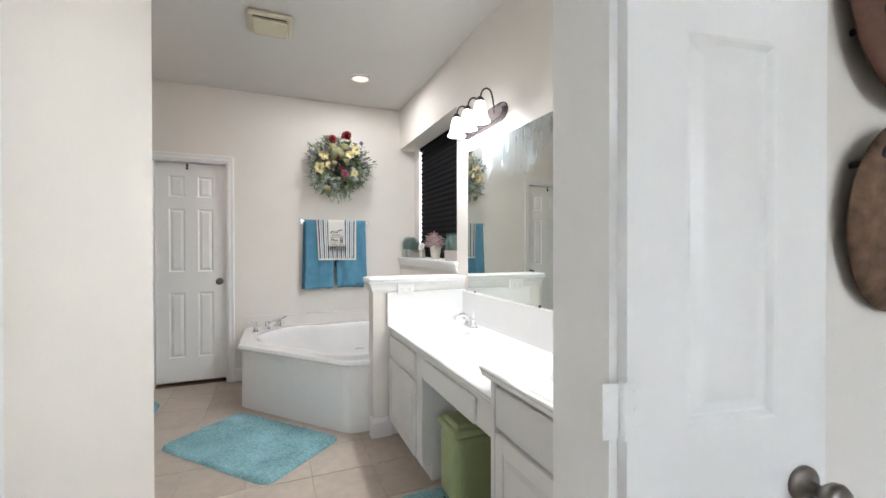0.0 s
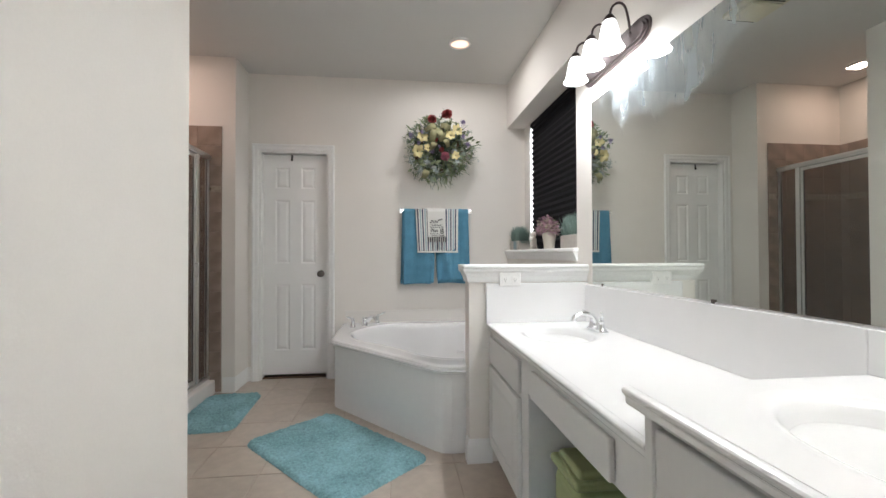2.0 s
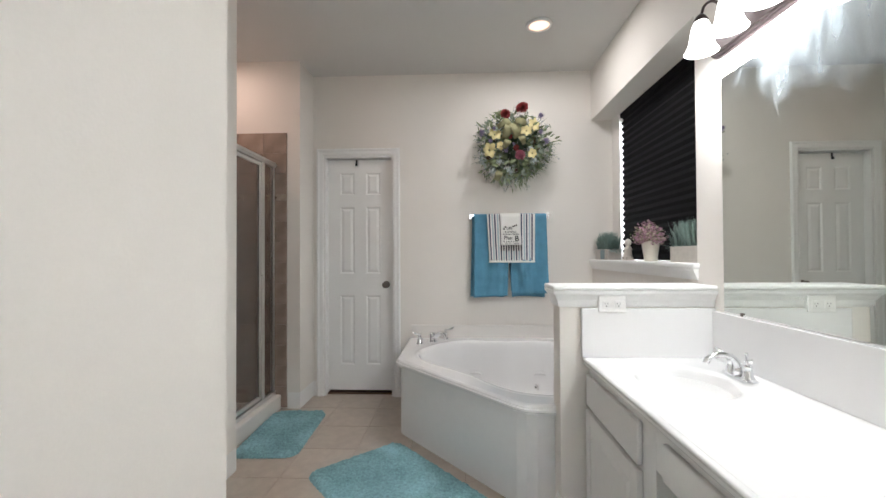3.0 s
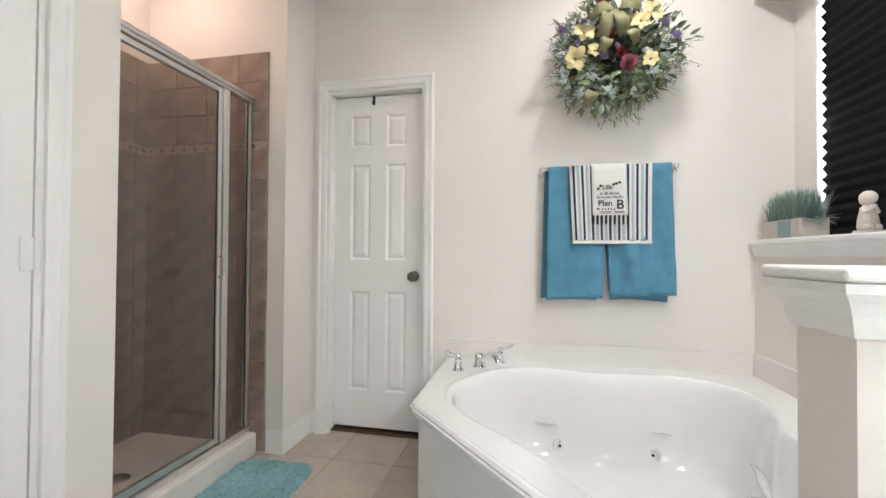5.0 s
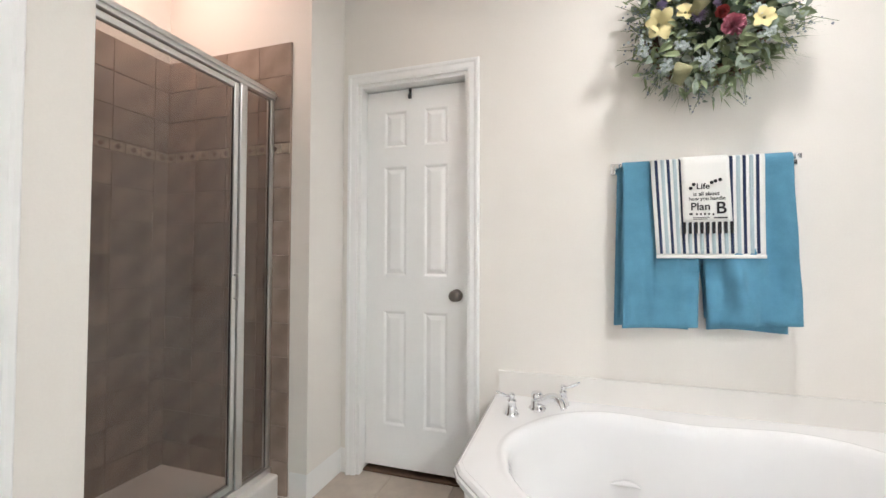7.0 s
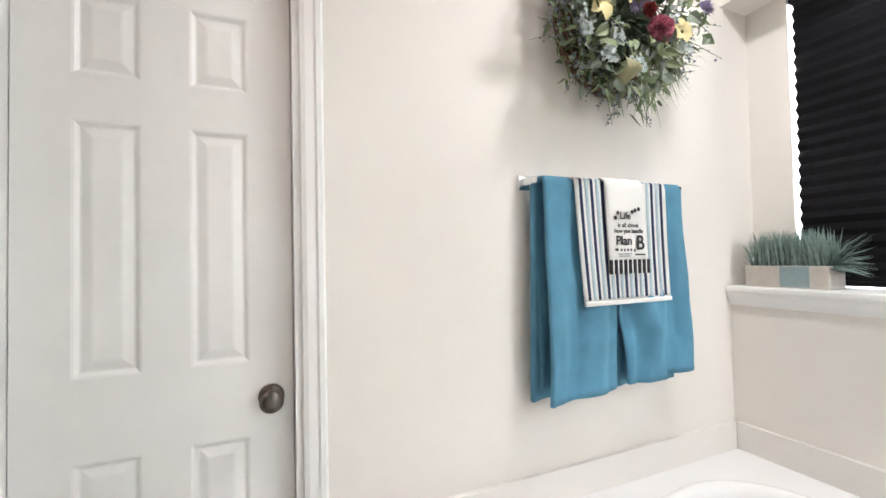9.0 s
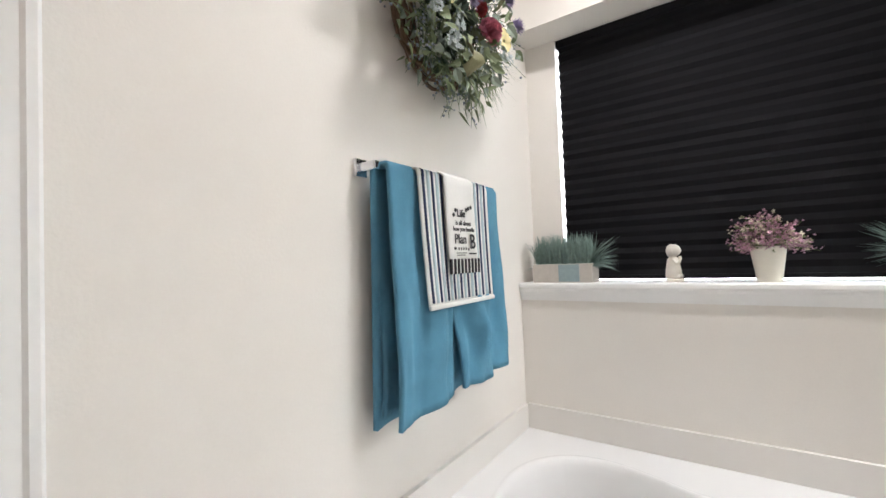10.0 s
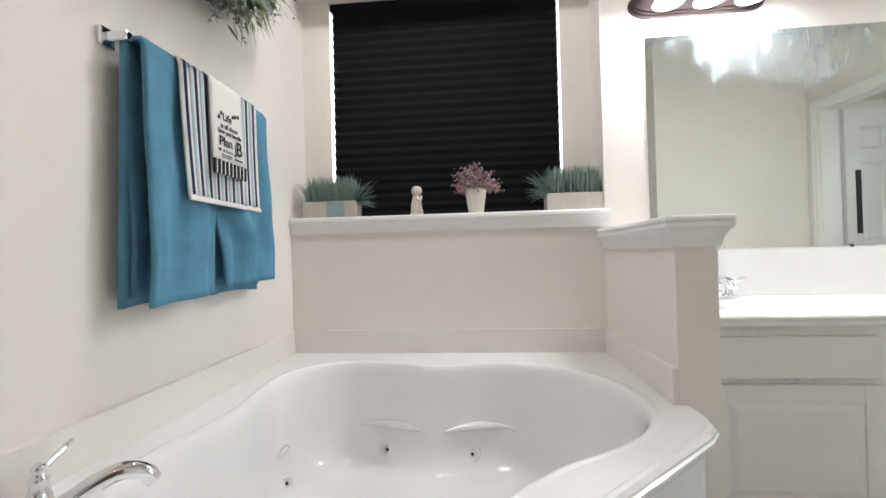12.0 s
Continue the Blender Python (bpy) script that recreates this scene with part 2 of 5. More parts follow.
def turned(profile, n=24, bm=None, at=(0, 0, 0), m=None, close=True):
    """A lathed shape: profile of (radius, height) pairs about z."""
    bm = bm or bmesh.new()
    m = m or Matrix.Translation(at)
    rings = [[bm.verts.new(m @ Vector((r * math.cos(2 * math.pi * i / n), r * math.sin(2 * math.pi * i / n), z))) for i in range(n)] for r, z in profile]
    for a, b in zip(rings, rings[1:]):
        for i in range(n):
            bm.faces.new((a[i], a[(i + 1) % n], b[(i + 1) % n], b[i]))
    if close:
        bm.faces.new(rings[0])
        bm.faces.new(rings[-1])
    return bm


def tube(points, radius, n=10, bm=None):
    """A round tube along points; radius a number or one for each point."""
    bm = bm or bmesh.new()
    pts = [Vector(p) for p in points]
    radii = radius if hasattr(radius, "__len__") else [radius] * len(pts)
    rings, side = [], None
    for i, p in enumerate(pts):
        way = (pts[min(i + 1, len(pts) - 1)] - pts[max(i - 1, 0)]).normalized()
        if side is None:
            side = way.orthogonal().normalized()
        side = (side - way * side.dot(way)).normalized()
        up = way.cross(side)
        rings.append([bm.verts.new(p + radii[i] * (side * math.cos(2 * math.pi * k / n) + up * math.sin(2 * math.pi * k / n))) for k in range(n)])
    for a, b in zip(rings, rings[1:]):
        for k in range(n):
            bm.faces.new((a[k], a[(k + 1) % n], b[(k + 1) % n], b[k]))
    bm.faces.new(rings[0])
    bm.faces.new(rings[-1])
    return bm


def arc(points, steps=8):
    """A smooth line through points (Catmull-Rom)."""
    p = [Vector(q) for q in points]
    p = [p[0] * 2 - p[1]] + p + [p[-1] * 2 - p[-2]]
    out = []
    for i in range(1, len(p) - 2):
        for k in range(steps):
            t = k / steps
            a, b, c, d = p[i - 1:i + 3]
            out.append(0.5 * (2 * b + (c - a) * t + (2 * a - 5 * b + 4 * c - d) * t * t + (3 * b - a - 3 * c + d) * t ** 3))
    return out + [p[-2]]


def sweep(path, profile, bm=None):
    """A moulding: profile of (outward, z) pairs carried along a flat path with mitred corners; outward is to the right of the way."""
    bm = bm or bmesh.new()
    p = [Vector(q).to_2d() for q in path]
    rings = []
    for i, q in enumerate(p):
        ins = (p[i] - p[i - 1]).normalized() if i else None
        outs = (p[i + 1] - p[i]).normalized() if i < len(p) - 1 else None
        ins, outs = ins or outs, outs or ins
        na, nb = Vector((ins.y, -ins.x)), Vector((outs.y, -outs.x))
        n = (na + nb).normalized()
        n /= max(n.dot(na), 0.3)
        rings.append([bm.verts.new((q.x + n.x * o, q.y + n.y * o, z)) for o, z in profile])
    k = len(profile)
    for a, b in zip(rings, rings[1:]):
        for j in range(k):
            bm.faces.new((a[j], a[(j + 1) % k], b[(j + 1) % k], b[j]))
    bm.faces.new(rings[0])
    bm.faces.new(rings[-1])
    return bm


def hollow_top(outer, centre, radius, z, profile, thick):
    """A flat top of outline outer with a bowl sunk into it. radius(angle): the bowl's rim; profile: (share of the rim's radius, drop) pairs."""
    bm = bmesh.new()
    cx, cy = centre
    corner = [math.atan2(y - cy, x - cx) for x, y in outer]
    angles = sorted(set([round(a, 5) for a in corner] + [round(-math.pi + 2 * math.pi * i / 96, 5) for i in range(96)]))

    def edge(a):
        d, best = Vector((math.cos(a), math.sin(a))), 1e9
        for i in range(len(outer)):
            p, q = Vector(outer[i]), Vector(outer[(i + 1) % len(outer)])
            e, w = q - p, p - Vector(centre)
            den = d.cross(e)
            if abs(den) > 1e-9:
                s, t = w.cross(e) / den, w.cross(d) / den
                if s > 0 and -1e-4 <= t <= 1 + 1e-4:
                    best = min(best, s)
        return best

    def ring(f, zz):
        return [bm.verts.new((cx + f(a) * math.cos(a), cy + f(a) * math.sin(a), zz)) for a in angles]

    far = {a: edge(a) for a in angles}
    rings = [ring(lambda a: far[a], z - thick), ring(lambda a: far[a], z)]
    for s, drop in profile:
        rings.append(ring(lambda a: min(radius(a), far[a] * 0.97) * s, z - drop))
    n = len(angles)
    for a, b in zip(rings, rings[1:]):
        for i in range(n):
            f = bm.faces.new((a[i], a[(i + 1) % n], b[(i + 1) % n], b[i]))
            f.smooth = a is not rings[0] and b is not rings[2]
    bm.faces.new(rings[-1])
    return bm


def words(text, size, at, turn, material, parent, depth=0.0006):
    """Printed letters, as a mesh."""
    cu = bpy.data.curves.new("print", "FONT")
    cu.body, cu.size, cu.extrude, cu.align_x, cu.align_y = text, size, depth, "CENTER", "CENTER"
    cu.offset = size * 0.012
    tmp = new("print", cu)
    bpy.context.view_layer.update()
    me = bpy.data.meshes.new_from_object(tmp)
    bpy.data.objects.remove(tmp)
    me.materials.clear()
    me.materials.append(material)
    ob = new("lettering", me)
    ob.parent = parent
    ob.matrix_world = pose(*at, *turn)
    return ob

# ---- structure ----
HIGH = 2.80
EAST, WEST, NORTH = 1.485, -0.93, 4.50


def wall(name, boxes, material=None, label="cream painted drywall wall"):
    bm = bmesh.new()
    for lo, hi in boxes:
        block(lo, hi, bm=bm)
    return tagged(link(name, bm, material or PAINT), label, "wall", kind="structure")


# The closet boxes behind the door are unseen, added to block stray light.
wall("wall_north", [((-0.93, 4.5, 0), (-0.838, 4.62, HIGH)), ((-0.222, 4.5, 0), (1.66, 4.62, HIGH)), ((-0.838, 4.5, 2.1), (-0.222, 4.62, HIGH)), ((-1.0, 4.95, 0), (0.0, 5.0, HIGH)), ((-1.0, 4.62, 0), (-0.94, 4.95, HIGH)), ((-0.1, 4.62, 0), (0.0, 4.95, HIGH))])
wall("wall_east", [((EAST, 0.765, 0), (1.8, 2.965, HIGH)), ((EAST, 2.965, 0), (1.8, 4.5, 1.15)), ((EAST, 2.965, 2.37), (1.8, 4.5, HIGH)),
                   ((1.66, 2.965, 1.15), (1.8, 3.115, 2.37)), ((1.66, 4.345, 1.15), (1.8, 4.62, 2.37))])
wall("wall_shower_north", [((-2.0, 4.20, 0), (WEST, 4.62, HIGH))])
wall("wall_shower_west", [((-2.0, 3.13, 0), (-1.84, 4.20, HIGH))])
wall("wall_pier", [((-1.84, 3.13, 0), (-1.04, 3.285, HIGH)), ((-1.04, 3.13, 0), (WEST, 3.268, HIGH))])
wall("wall_west", [((-1.05, 3.062, 0), (WEST, 3.13, HIGH)), ((-1.05, 2.0, 0), (WEST, 2.35, HIGH)), ((-1.05, 2.35, 2.1), (WEST, 3.062, HIGH)), ((-1.9, 1.9, 0), (-1.85, 3.13, HIGH))])
wall("wall_alcove", [((-1.9, 1.88, 0), (-0.365, 2.0, HIGH)), ((-0.365, 0.765, 0), (-0.245, 2.0, HIGH))])
wall("wall_entry", [((-2.2, 0.62, 0), (-0.128, 0.765, HIGH)), ((0.705, 0.62, 0), (2.4, 0.765, HIGH)), ((-0.128, 0.62, 2.1), (0.705, 0.765, HIGH))])
# The window opening in the bedroom wall is unseen, assumed for the daylight.
wall("wall_bedroom", [((-2.2, -3.3, 0), (-2.1, 0.62, HIGH)), ((2.3, -3.3, 0), (2.4, 0.62, HIGH)), ((-2.1, -3.3, 0), (-0.8, -3.2, HIGH)),
                      ((1.4, -3.3, 0), (2.3, -3.2, HIGH)), ((-0.8, -3.3, 0), (1.4, -3.2, 0.75)), ((-0.8, -3.3, 2.25), (1.4, -3.2, HIGH))])
wall("wall_pony", [((0.805, 2.844, 0), (EAST, 2.968, 1.02))], label="cream half-height wall between tub and vanity")

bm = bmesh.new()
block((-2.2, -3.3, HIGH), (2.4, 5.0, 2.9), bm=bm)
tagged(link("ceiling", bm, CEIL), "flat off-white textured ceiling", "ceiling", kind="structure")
floor = tagged(link("floor", block((-2.0, 0.66, -0.1), (1.8, 5.0, -0.004)), GROUT), "beige square ceramic tile floor with thin grout", "floor", kind="structure")
tagged(link("floor_bedroom", block((-2.2, -3.3, -0.1), (2.4, 0.66, 0.0)), CARPET), "beige bedroom carpet", "floor", kind="structure")
ground = tagged(link("ground", block((-60, -60, -0.5), (60, 60, -0.3)), CARPET), "bare ground outside the house", "ground", kind="structure")

# mouldings
BASE = [(0, 0), (0.014, 0), (0.014, 0.10), (0.009, 0.118), (0.004, 0.13), (0, 0.13)]


def baseboard(path):
    tagged(link("baseboard", sweep(path, BASE), TRIM), "white painted wooden baseboard", "baseboard", kind="structure")


baseboard([(-0.905, 4.498), (WEST + 0.001, 4.498), (WEST + 0.001, 4.199), (-1.028, 4.199)])
baseboard([(-0.1665, 4.499), (-0.086, 4.499)])
baseboard([(-1.038, 3.269), (WEST + 0.001, 3.269), (WEST + 0.001, 3.13)])
baseboard([(WEST + 0.001, 2.285), (WEST + 0.001, 2.001), (-0.244, 2.001), (-0.244, 0.766), (-0.188, 0.766)])
baseboard([(0.804, 2.90), (0.804, 2.843), (0.93, 2.843)])

CASING = [(0, 0), (0.011, 0), (0.015, 0.012), (0.015, 0.034), (0.02, 0.040), (0.02, 0.052), (0.012, 0.058), (0, 0.058)]


def casing(name, origin, along, out, width, height):
    """Door casing round an opening: three mitred mouldings and their jambs. along, out: flat directions of the wall and of its face."""
    th = thing(name, "white painted door casing with moulded edges", "door frame", kind="structure")
    o, a, f, up = Vector(origin), Vector(along), Vector(out), Vector((0, 0, 1))

    def strip(p, q, side, miter_p, miter_q):
        bm = bmesh.new()
        way = (q - p).normalized()
        rings = []
        for end, mit in ((p, miter_p), (q, miter_q)):
            rings.append([bm.verts.new(end + side * s + f * d + way * (s * mit)) for d, s in CASING])
        k = len(CASING)
        for j in range(k):
            bm.faces.new((rings[0][j], rings[0][(j + 1) % k], rings[1][(j + 1) % k], rings[1][j]))
        bm.faces.new(rings[0])
        bm.faces.new(rings[1])
        part("casing", bm, TRIM, th)

    strip(o, o + up * height, -a, 0, 1)
    strip(o + a * width, o + a * width + up * height, a, 0, 1)
    strip(o + up * height, o + a * width + up * height, up, -1, 1)
    return th


def jambs(parent, lo, hi, axis, top):
    """The lining of an opening between lo and hi; axis: 0 where the wall runs along x, 1 along y."""
    t = 0.018
    a, b = list(lo), list(hi)
    b[axis] = lo[axis] + t
    part("jamb", block(a, (*b[:2], top)), TRIM, parent)
    a, b = list(lo), list(hi)
    a[axis] = hi[axis] - t
    part("jamb", block(a, (*b[:2], top)), TRIM, parent)
    a, b = list(lo), list(hi)
    a[axis], b[axis] = lo[axis] + t, hi[axis] - t
    part("head_jamb", block((*a[:2], top - t), (*b[:2], top)), TRIM, parent)


def knob(parent, m):
    """A round door knob with its rose; local z points away from the door."""
    k = part("door_knob", turned([(0.032, 0), (0.032, 0.006), (0.026, 0.010), (0.012, 0.013), (0.011, 0.03), (0.018, 0.036), (0.027, 0.045), (0.029, 0.054), (0.024, 0.062), (0.010, 0.066)], 28, m=m), NICKEL, parent, "dark nickel door knob", smooth=True)
    return k


def door_leaf(parent, w, h, cols, t=0.035):
    """A moulded panel door in the x-z plane: from x 0 to w, its face at y = 0, thickness towards +y."""
    rows = [(0.22, 0.835), (1.025, 1.62), (1.725, 1.925)]
    if cols == 1:
        rows = [(0.2, 0.82), (0.99, 1.635), (1.735, 1.92)]
    bm = block((0, 0.010, 0), (w, t - 0.010, h))
    stile = 0.105 if cols == 2 else 0.11
    mull = 0.10
    pw = (w - 2 * stile - (cols - 1) * mull) / cols
    xs = [(stile + i * (pw + mull), stile + i * (pw + mull) + pw) for i in range(cols)]
    for y0, y1 in ((0, 0.0105), (t - 0.0105, t)):
        block((0, y0, 0), (stile, y1, h), 0, bm)
        block((w - stile, y0, 0), (w, y1, h), 0, bm)
        if cols == 2:
            block((xs[0][1], y0, 0), (xs[1][0], y1, h), 0, bm)
        cuts = [0] + [v for r in rows for v in r] + [h]
        for z0, z1 in zip(cuts[::2], cuts[1::2]):
            for x0, x1 in xs:
                block((x0, y0, z0), (x1, y1, z1), 0, bm)
    part("door_slab", bm, TRIM, parent)
    for x0, x1 in xs:
        for z0, z1 in rows:
            for y, d in ((0.010, -1), (t - 0.010, 1)):
                bm = bmesh.new()
                loops = []
                for g, rise in ((-0.0005, 0.0098), (0.005, 0.0082), (0.013, 0.0014), (0.017, 0.0012), (0.036, 0.0072), (0.041, 0.0078)):
                    loops.append([bm.verts.new((x, y + d * rise, z)) for x, z in ((x0 + g, z0 + g), (x1 - g, z0 + g), (x1 - g, z1 - g), (x0 + g, z1 - g))])
                for a, b in zip(loops, loops[1:]):
                    for i in range(4):
                        bm.faces.new((a[i], a[(i + 1) % 4], b[(i + 1) % 4], b[i]))
                bm.faces.new(loops[-1])
                part("panel", bm, TRIM, parent)


def hinges(parent, x, y, zs):
    for z in zs:
        bm = turned([(0.0065, -0.045), (0.0065, 0.045)], 12, at=(x, y, z))
        block((x - 0.034, y + 0.002, z - 0.044), (x - 0.005, y + 0.0045, z + 0.044), 0.001, bm)
        block((x + 0.005, y + 0.002, z - 0.044), (x + 0.034, y + 0.0045, z + 0.044), 0.001, bm)
        for dx in (-0.024, 0.024):
            for dz in (-0.03, 0, 0.03):
                turned([(0.0035, 0), (0.0035, 0.0015)], 8, bm, m=pose(x + dx, y + 0.002, z + dz, 90))
        part("hinge", bm, TRIM, parent, "white painted door hinge")


# linen-closet door in the far wall
cs = casing("door_frame_1", (-0.838, NORTH - 0.001, 0), (1, 0, 0), (0, -1, 0), 0.616, 2.10)
jambs(cs, (-0.838, 4.501, 0), (-0.222, 4.619, 0), 0, 2.10)
door1 = thing("door_1", "closed white six-panel closet door with dark knob", "door", kind="structure", at=pose(-0.8175, 4.565, 0.035))
door_leaf(door1, 0.575, 2.04, 2)
knob(door1, pose(0.575 - 0.055, 0.0, 0.93, 90))
# Threshold coloured dark to stand in for shade in the door gap.
part("threshold", block((-0.0175, -0.02, -0.0345), (0.5925, 0.05, -0.024), 0.003), TWIG, door1, "threshold coloured dark for the shaded gap under the door")
hook = thing("over_door_hook", "small black metal hook over the closet door top", "hook")
bm = block((-0.569, 4.5585, 2.02), (-0.553, 4.563, 2.076), 0.002)
block((-0.569, 4.546, 2.02), (-0.553, 4.5585, 2.026), 0.002, bm)
block((-0.569, 4.546, 2.026), (-0.553, 4.55, 2.04), 0.002, bm)
part("hook_strap", bm, INK, hook)

# water-closet door in the west wall
cs = casing("door_frame_2", (WEST + 0.001, 3.062, 0), (0, -1, 0), (1, 0, 0), 0.712, 2.10)
jambs(cs, (-1.049, 2.35, 0), (WEST - 0.001, 3.062, 0), 1, 2.10)
door2 = thing("door_2", "closed white six-panel door to the water closet", "door", kind="structure", at=pose(-0.936, 2.371, 0.012, 0, 0, 90))
door_leaf(door2, 0.67, 2.065, 2)
hinges(door2, 0.675, -0.009, (0.25, 1.08, 1.86))

# double doors of the entry
cs = casing("door_frame_3", (-0.128, 0.766, 0), (1, 0, 0), (0, 1, 0), 0.833, 2.10)
jambs(cs, (-0.128, 0.621, 0), (0.705, 0.764, 0), 0, 2.10)
casing("door_frame_4", (0.705, 0.619, 0), (-1, 0, 0), (0, -1, 0), 0.833, 2.10)
for name, m, label in (("door_3", pose(0.700, 0.597, 0.012, 0, 0, -10), "narrow white panelled entry door standing open"), ("door_4", pose(-0.132, 0.595, 0.012, 0, 0, -90), "narrow white panelled entry door standing open")):
    d = thing(name, label, "door", kind="structure", at=m)
    if name == "door_3":
        door_leaf(d, 0.405, 2.06, 1)
        knob(d, pose(0.352, 0, 0.868, 90))
        hinges(d, -0.012, -0.006, (0.25, 1.03, 1.82))
    else:
        door_leaf(d, 0.405, 2.06, 1)
        hinges(d, -0.012, -0.006, (0.25, 1.03, 1.82))

# window: frame, pane, ledge, blind
win = thing("window_1", "white window frame behind a black blind", "window", kind="structure")
for lo, hi in (((1.745, 3.116, 1.19), (1.795, 3.16, 2.369)), ((1.745, 4.30, 1.19), (1.795, 4.344, 2.369)), ((1.745, 3.16, 1.19), (1.795, 4.30, 1.235)), ((1.745, 3.16, 2.325), (1.795, 4.30, 2.369)), ((1.755, 3.71, 1.235), (1.785, 3.75, 2.325))):
    part("window_frame", block(lo, hi, 0.004), TRIM, win)
for y0, y1 in ((3.16, 3.71), (3.75, 4.30)):
    p = part("pane", block((1.768, y0, 1.235), (1.772, y1, 2.325)), PANE, win)
    p.visible_shadow = False
tagged(link("backdrop", block((3.2, 1.0, 0.2), (3.25, 6.5, 4.0)), OUTSIDE), "bright hazy daylight outside the window", "backdrop", kind="structure")
bm = block((1.452, 2.945, 1.152), (1.66, 4.499, 1.18), 0.008)
block((1.655, 3.118, 1.152), (1.75, 4.342, 1.179), bm=bm)
sweep([(EAST, 4.498), (EAST, 2.955)], [(0, 1.10), (0.006, 1.10), (0.012, 1.118), (0.022, 1.14), (0.024, 1.1525), (0, 1.1525)][::-1], bm)
tagged(link("window_ledge", bm, TRIM), "deep white painted wooden window ledge", "ledge", kind="structure")

blind = thing("pleated_blind", "black pleated blackout blind drawn down in the window", "blind")
bm = bmesh.new()
n, top, bottom = 23, 2.335, 1.20
rows_ = [(0.010 if i % 2 else -0.009, 0.0012 * math.sin(i * 1.7), top - (top - bottom) * i / (2 * n) + 0.002 * math.sin(i * 2.3)) for i in range(2 * n + 1)]
ends = [[bm.verts.new((1.682 + fold * flare + sway, y, z)) for fold, sway, z in rows_] for y, flare in ((3.127, 1.0), (3.165, 0.5), (3.4, 0.42), (3.73, 0.42), (4.06, 0.42), (4.295, 0.5), (4.333, 1.0))]
for a, b in zip(ends, ends[1:]):
    for i in range(2 * n):
        bm.faces.new((a[i], a[i + 1], b[i + 1], b[i]))
fabric = part("pleated_fabric", bm, BLACK, blind)
fabric.modifiers.new("cloth", "SOLIDIFY").thickness = 0.0015
part("head_rail", block((1.665, 3.119, 2.33), (1.70, 4.341, 2.368), 0.003), BLACK, blind)
part("bottom_rail", block((1.668, 3.127, 1.184), (1.696, 4.333, 1.203), 0.004), BLACK, blind)

# pony wall cap
CAP = [(0, 0.988), (0.006, 0.988), (0.010, 1.0), (0.014, 1.018), (0.024, 1.038), (0.034, 1.05), (0.036, 1.063), (0, 1.063)]
bm = sweep([(EAST - 0.001, 2.968), (0.805, 2.968), (0.805, 2.844), (EAST - 0.001, 2.844)], CAP)
block((0.768, 2.806, 1.0635), (EAST - 0.001, 3.006, 1.084), 0.008, bm, 3)
tagged(link("trim", bm, TRIM), "white moulded wooden cap on the half wall", "trim", kind="structure")

# ceiling fittings
vent = thing("exhaust_fan_vent", "square yellowed plastic exhaust fan cover on ceiling", "vent")
part("cover", block((0.03, 2.94, 2.758), (0.31, 3.20, 2.7995), 0.03, segments=4), VENT, vent)
part("grille", block((0.062, 2.972, 2.742), (0.278, 3.168, 2.7575), 0.012, segments=3), VENT, vent)
for y in (2.953, 3.187):
    part("slot", block((0.07, y - 0.004, 2.7535), (0.27, y + 0.004, 2.7585), 0.001), DARK, vent)
can = thing("recessed_light", "round recessed ceiling light with white trim, lit", "light")
for at, th in (((0.905, 3.77), can), ((-1.5, 3.75), thing("recessed_light", "round recessed ceiling light over the shower, lit", "light"))):
    part("trim_ring", turned([(0.068, 2.787), (0.085, 2.789), (0.09, 2.7995), (0.068, 2.7995)], 36, at=(*at, 0), close=False), TRIM, th, smooth=True)
    part("lens", turned([(0.0675, 2.796), (0.0675, 2.7995)], 36, at=(*at, 0)), CANGLOW, th)

# ---- vanity ----


def frustum_panel(x, y0, y1, z0, z1):
    """A raised field on a door that faces -x at x."""
    bm = bmesh.new()
    r = 0.022
    o = [bm.verts.new((x + 0.0005, y, z)) for y, z in ((y0, z0), (y1, z0), (y1, z1), (y0, z1))]
    q = [bm.verts.new((x - 0.006, y, z)) for y, z in ((y0 + r, z0 + r), (y1 - r, z0 + r), (y1 - r, z1 - r), (y0 + r, z1 - r))]
    for i in range(4):
        bm.faces.new((o[i], o[(i + 1) % 4], q[(i + 1) % 4], q[i]))
    bm.faces.new(q)
    bm.faces.new(o[::-1])
    return bm


def cabinet_unit(label, y0, y1, top, drawer_z, doors, inset):
    th = thing("vanity_cabinet", label, "cabinet", group="vanity units")
    bm = block((0.932, y0, 0.09), (EAST - 0.001, y1, top))
    block((0.99, y0, 0.0), (EAST - 0.001, y1, 0.09), bm=bm)
    part("carcass", bm, CABINET, th)
    n = doors
    w = (y1 - y0 - inset - 0.012) / n
    for i in range(n):
        a = y0 + inset + i * w + 0.004
        b = a + w - 0.008
        d = part("drawer_front", block((0.913, a, drawer_z[0]), (0.9315, b, drawer_z[1]), 0.005, segments=3), CABINET, th)
        d = block((0.915, a, 0.115), (0.9315, b, drawer_z[0] - 0.018), 0.004, segments=3)
        d = part("cabinet_door", d, CABINET, th)
        part("stile", block((0.9105, a, 0.115), (0.9152, a + 0.055, drawer_z[0] - 0.018), 0.002), CABINET, d)
        part("stile", block((0.9105, b - 0.055, 0.115), (0.9152, b, drawer_z[0] - 0.018), 0.002), CABINET, d)
        part("rail", block((0.9105, a + 0.055, 0.115), (0.9152, b - 0.055, 0.170), 0.002), CABINET, d)
        part("rail", block((0.9105, a + 0.055, drawer_z[0] - 0.073), (0.9152, b - 0.055, drawer_z[0] - 0.018), 0.002), CABINET, d)
        part("raised_panel", frustum_panel(0.915, a + 0.062, b - 0.062, 0.177, drawer_z[0] - 0.08), CABINET, d)
    return th


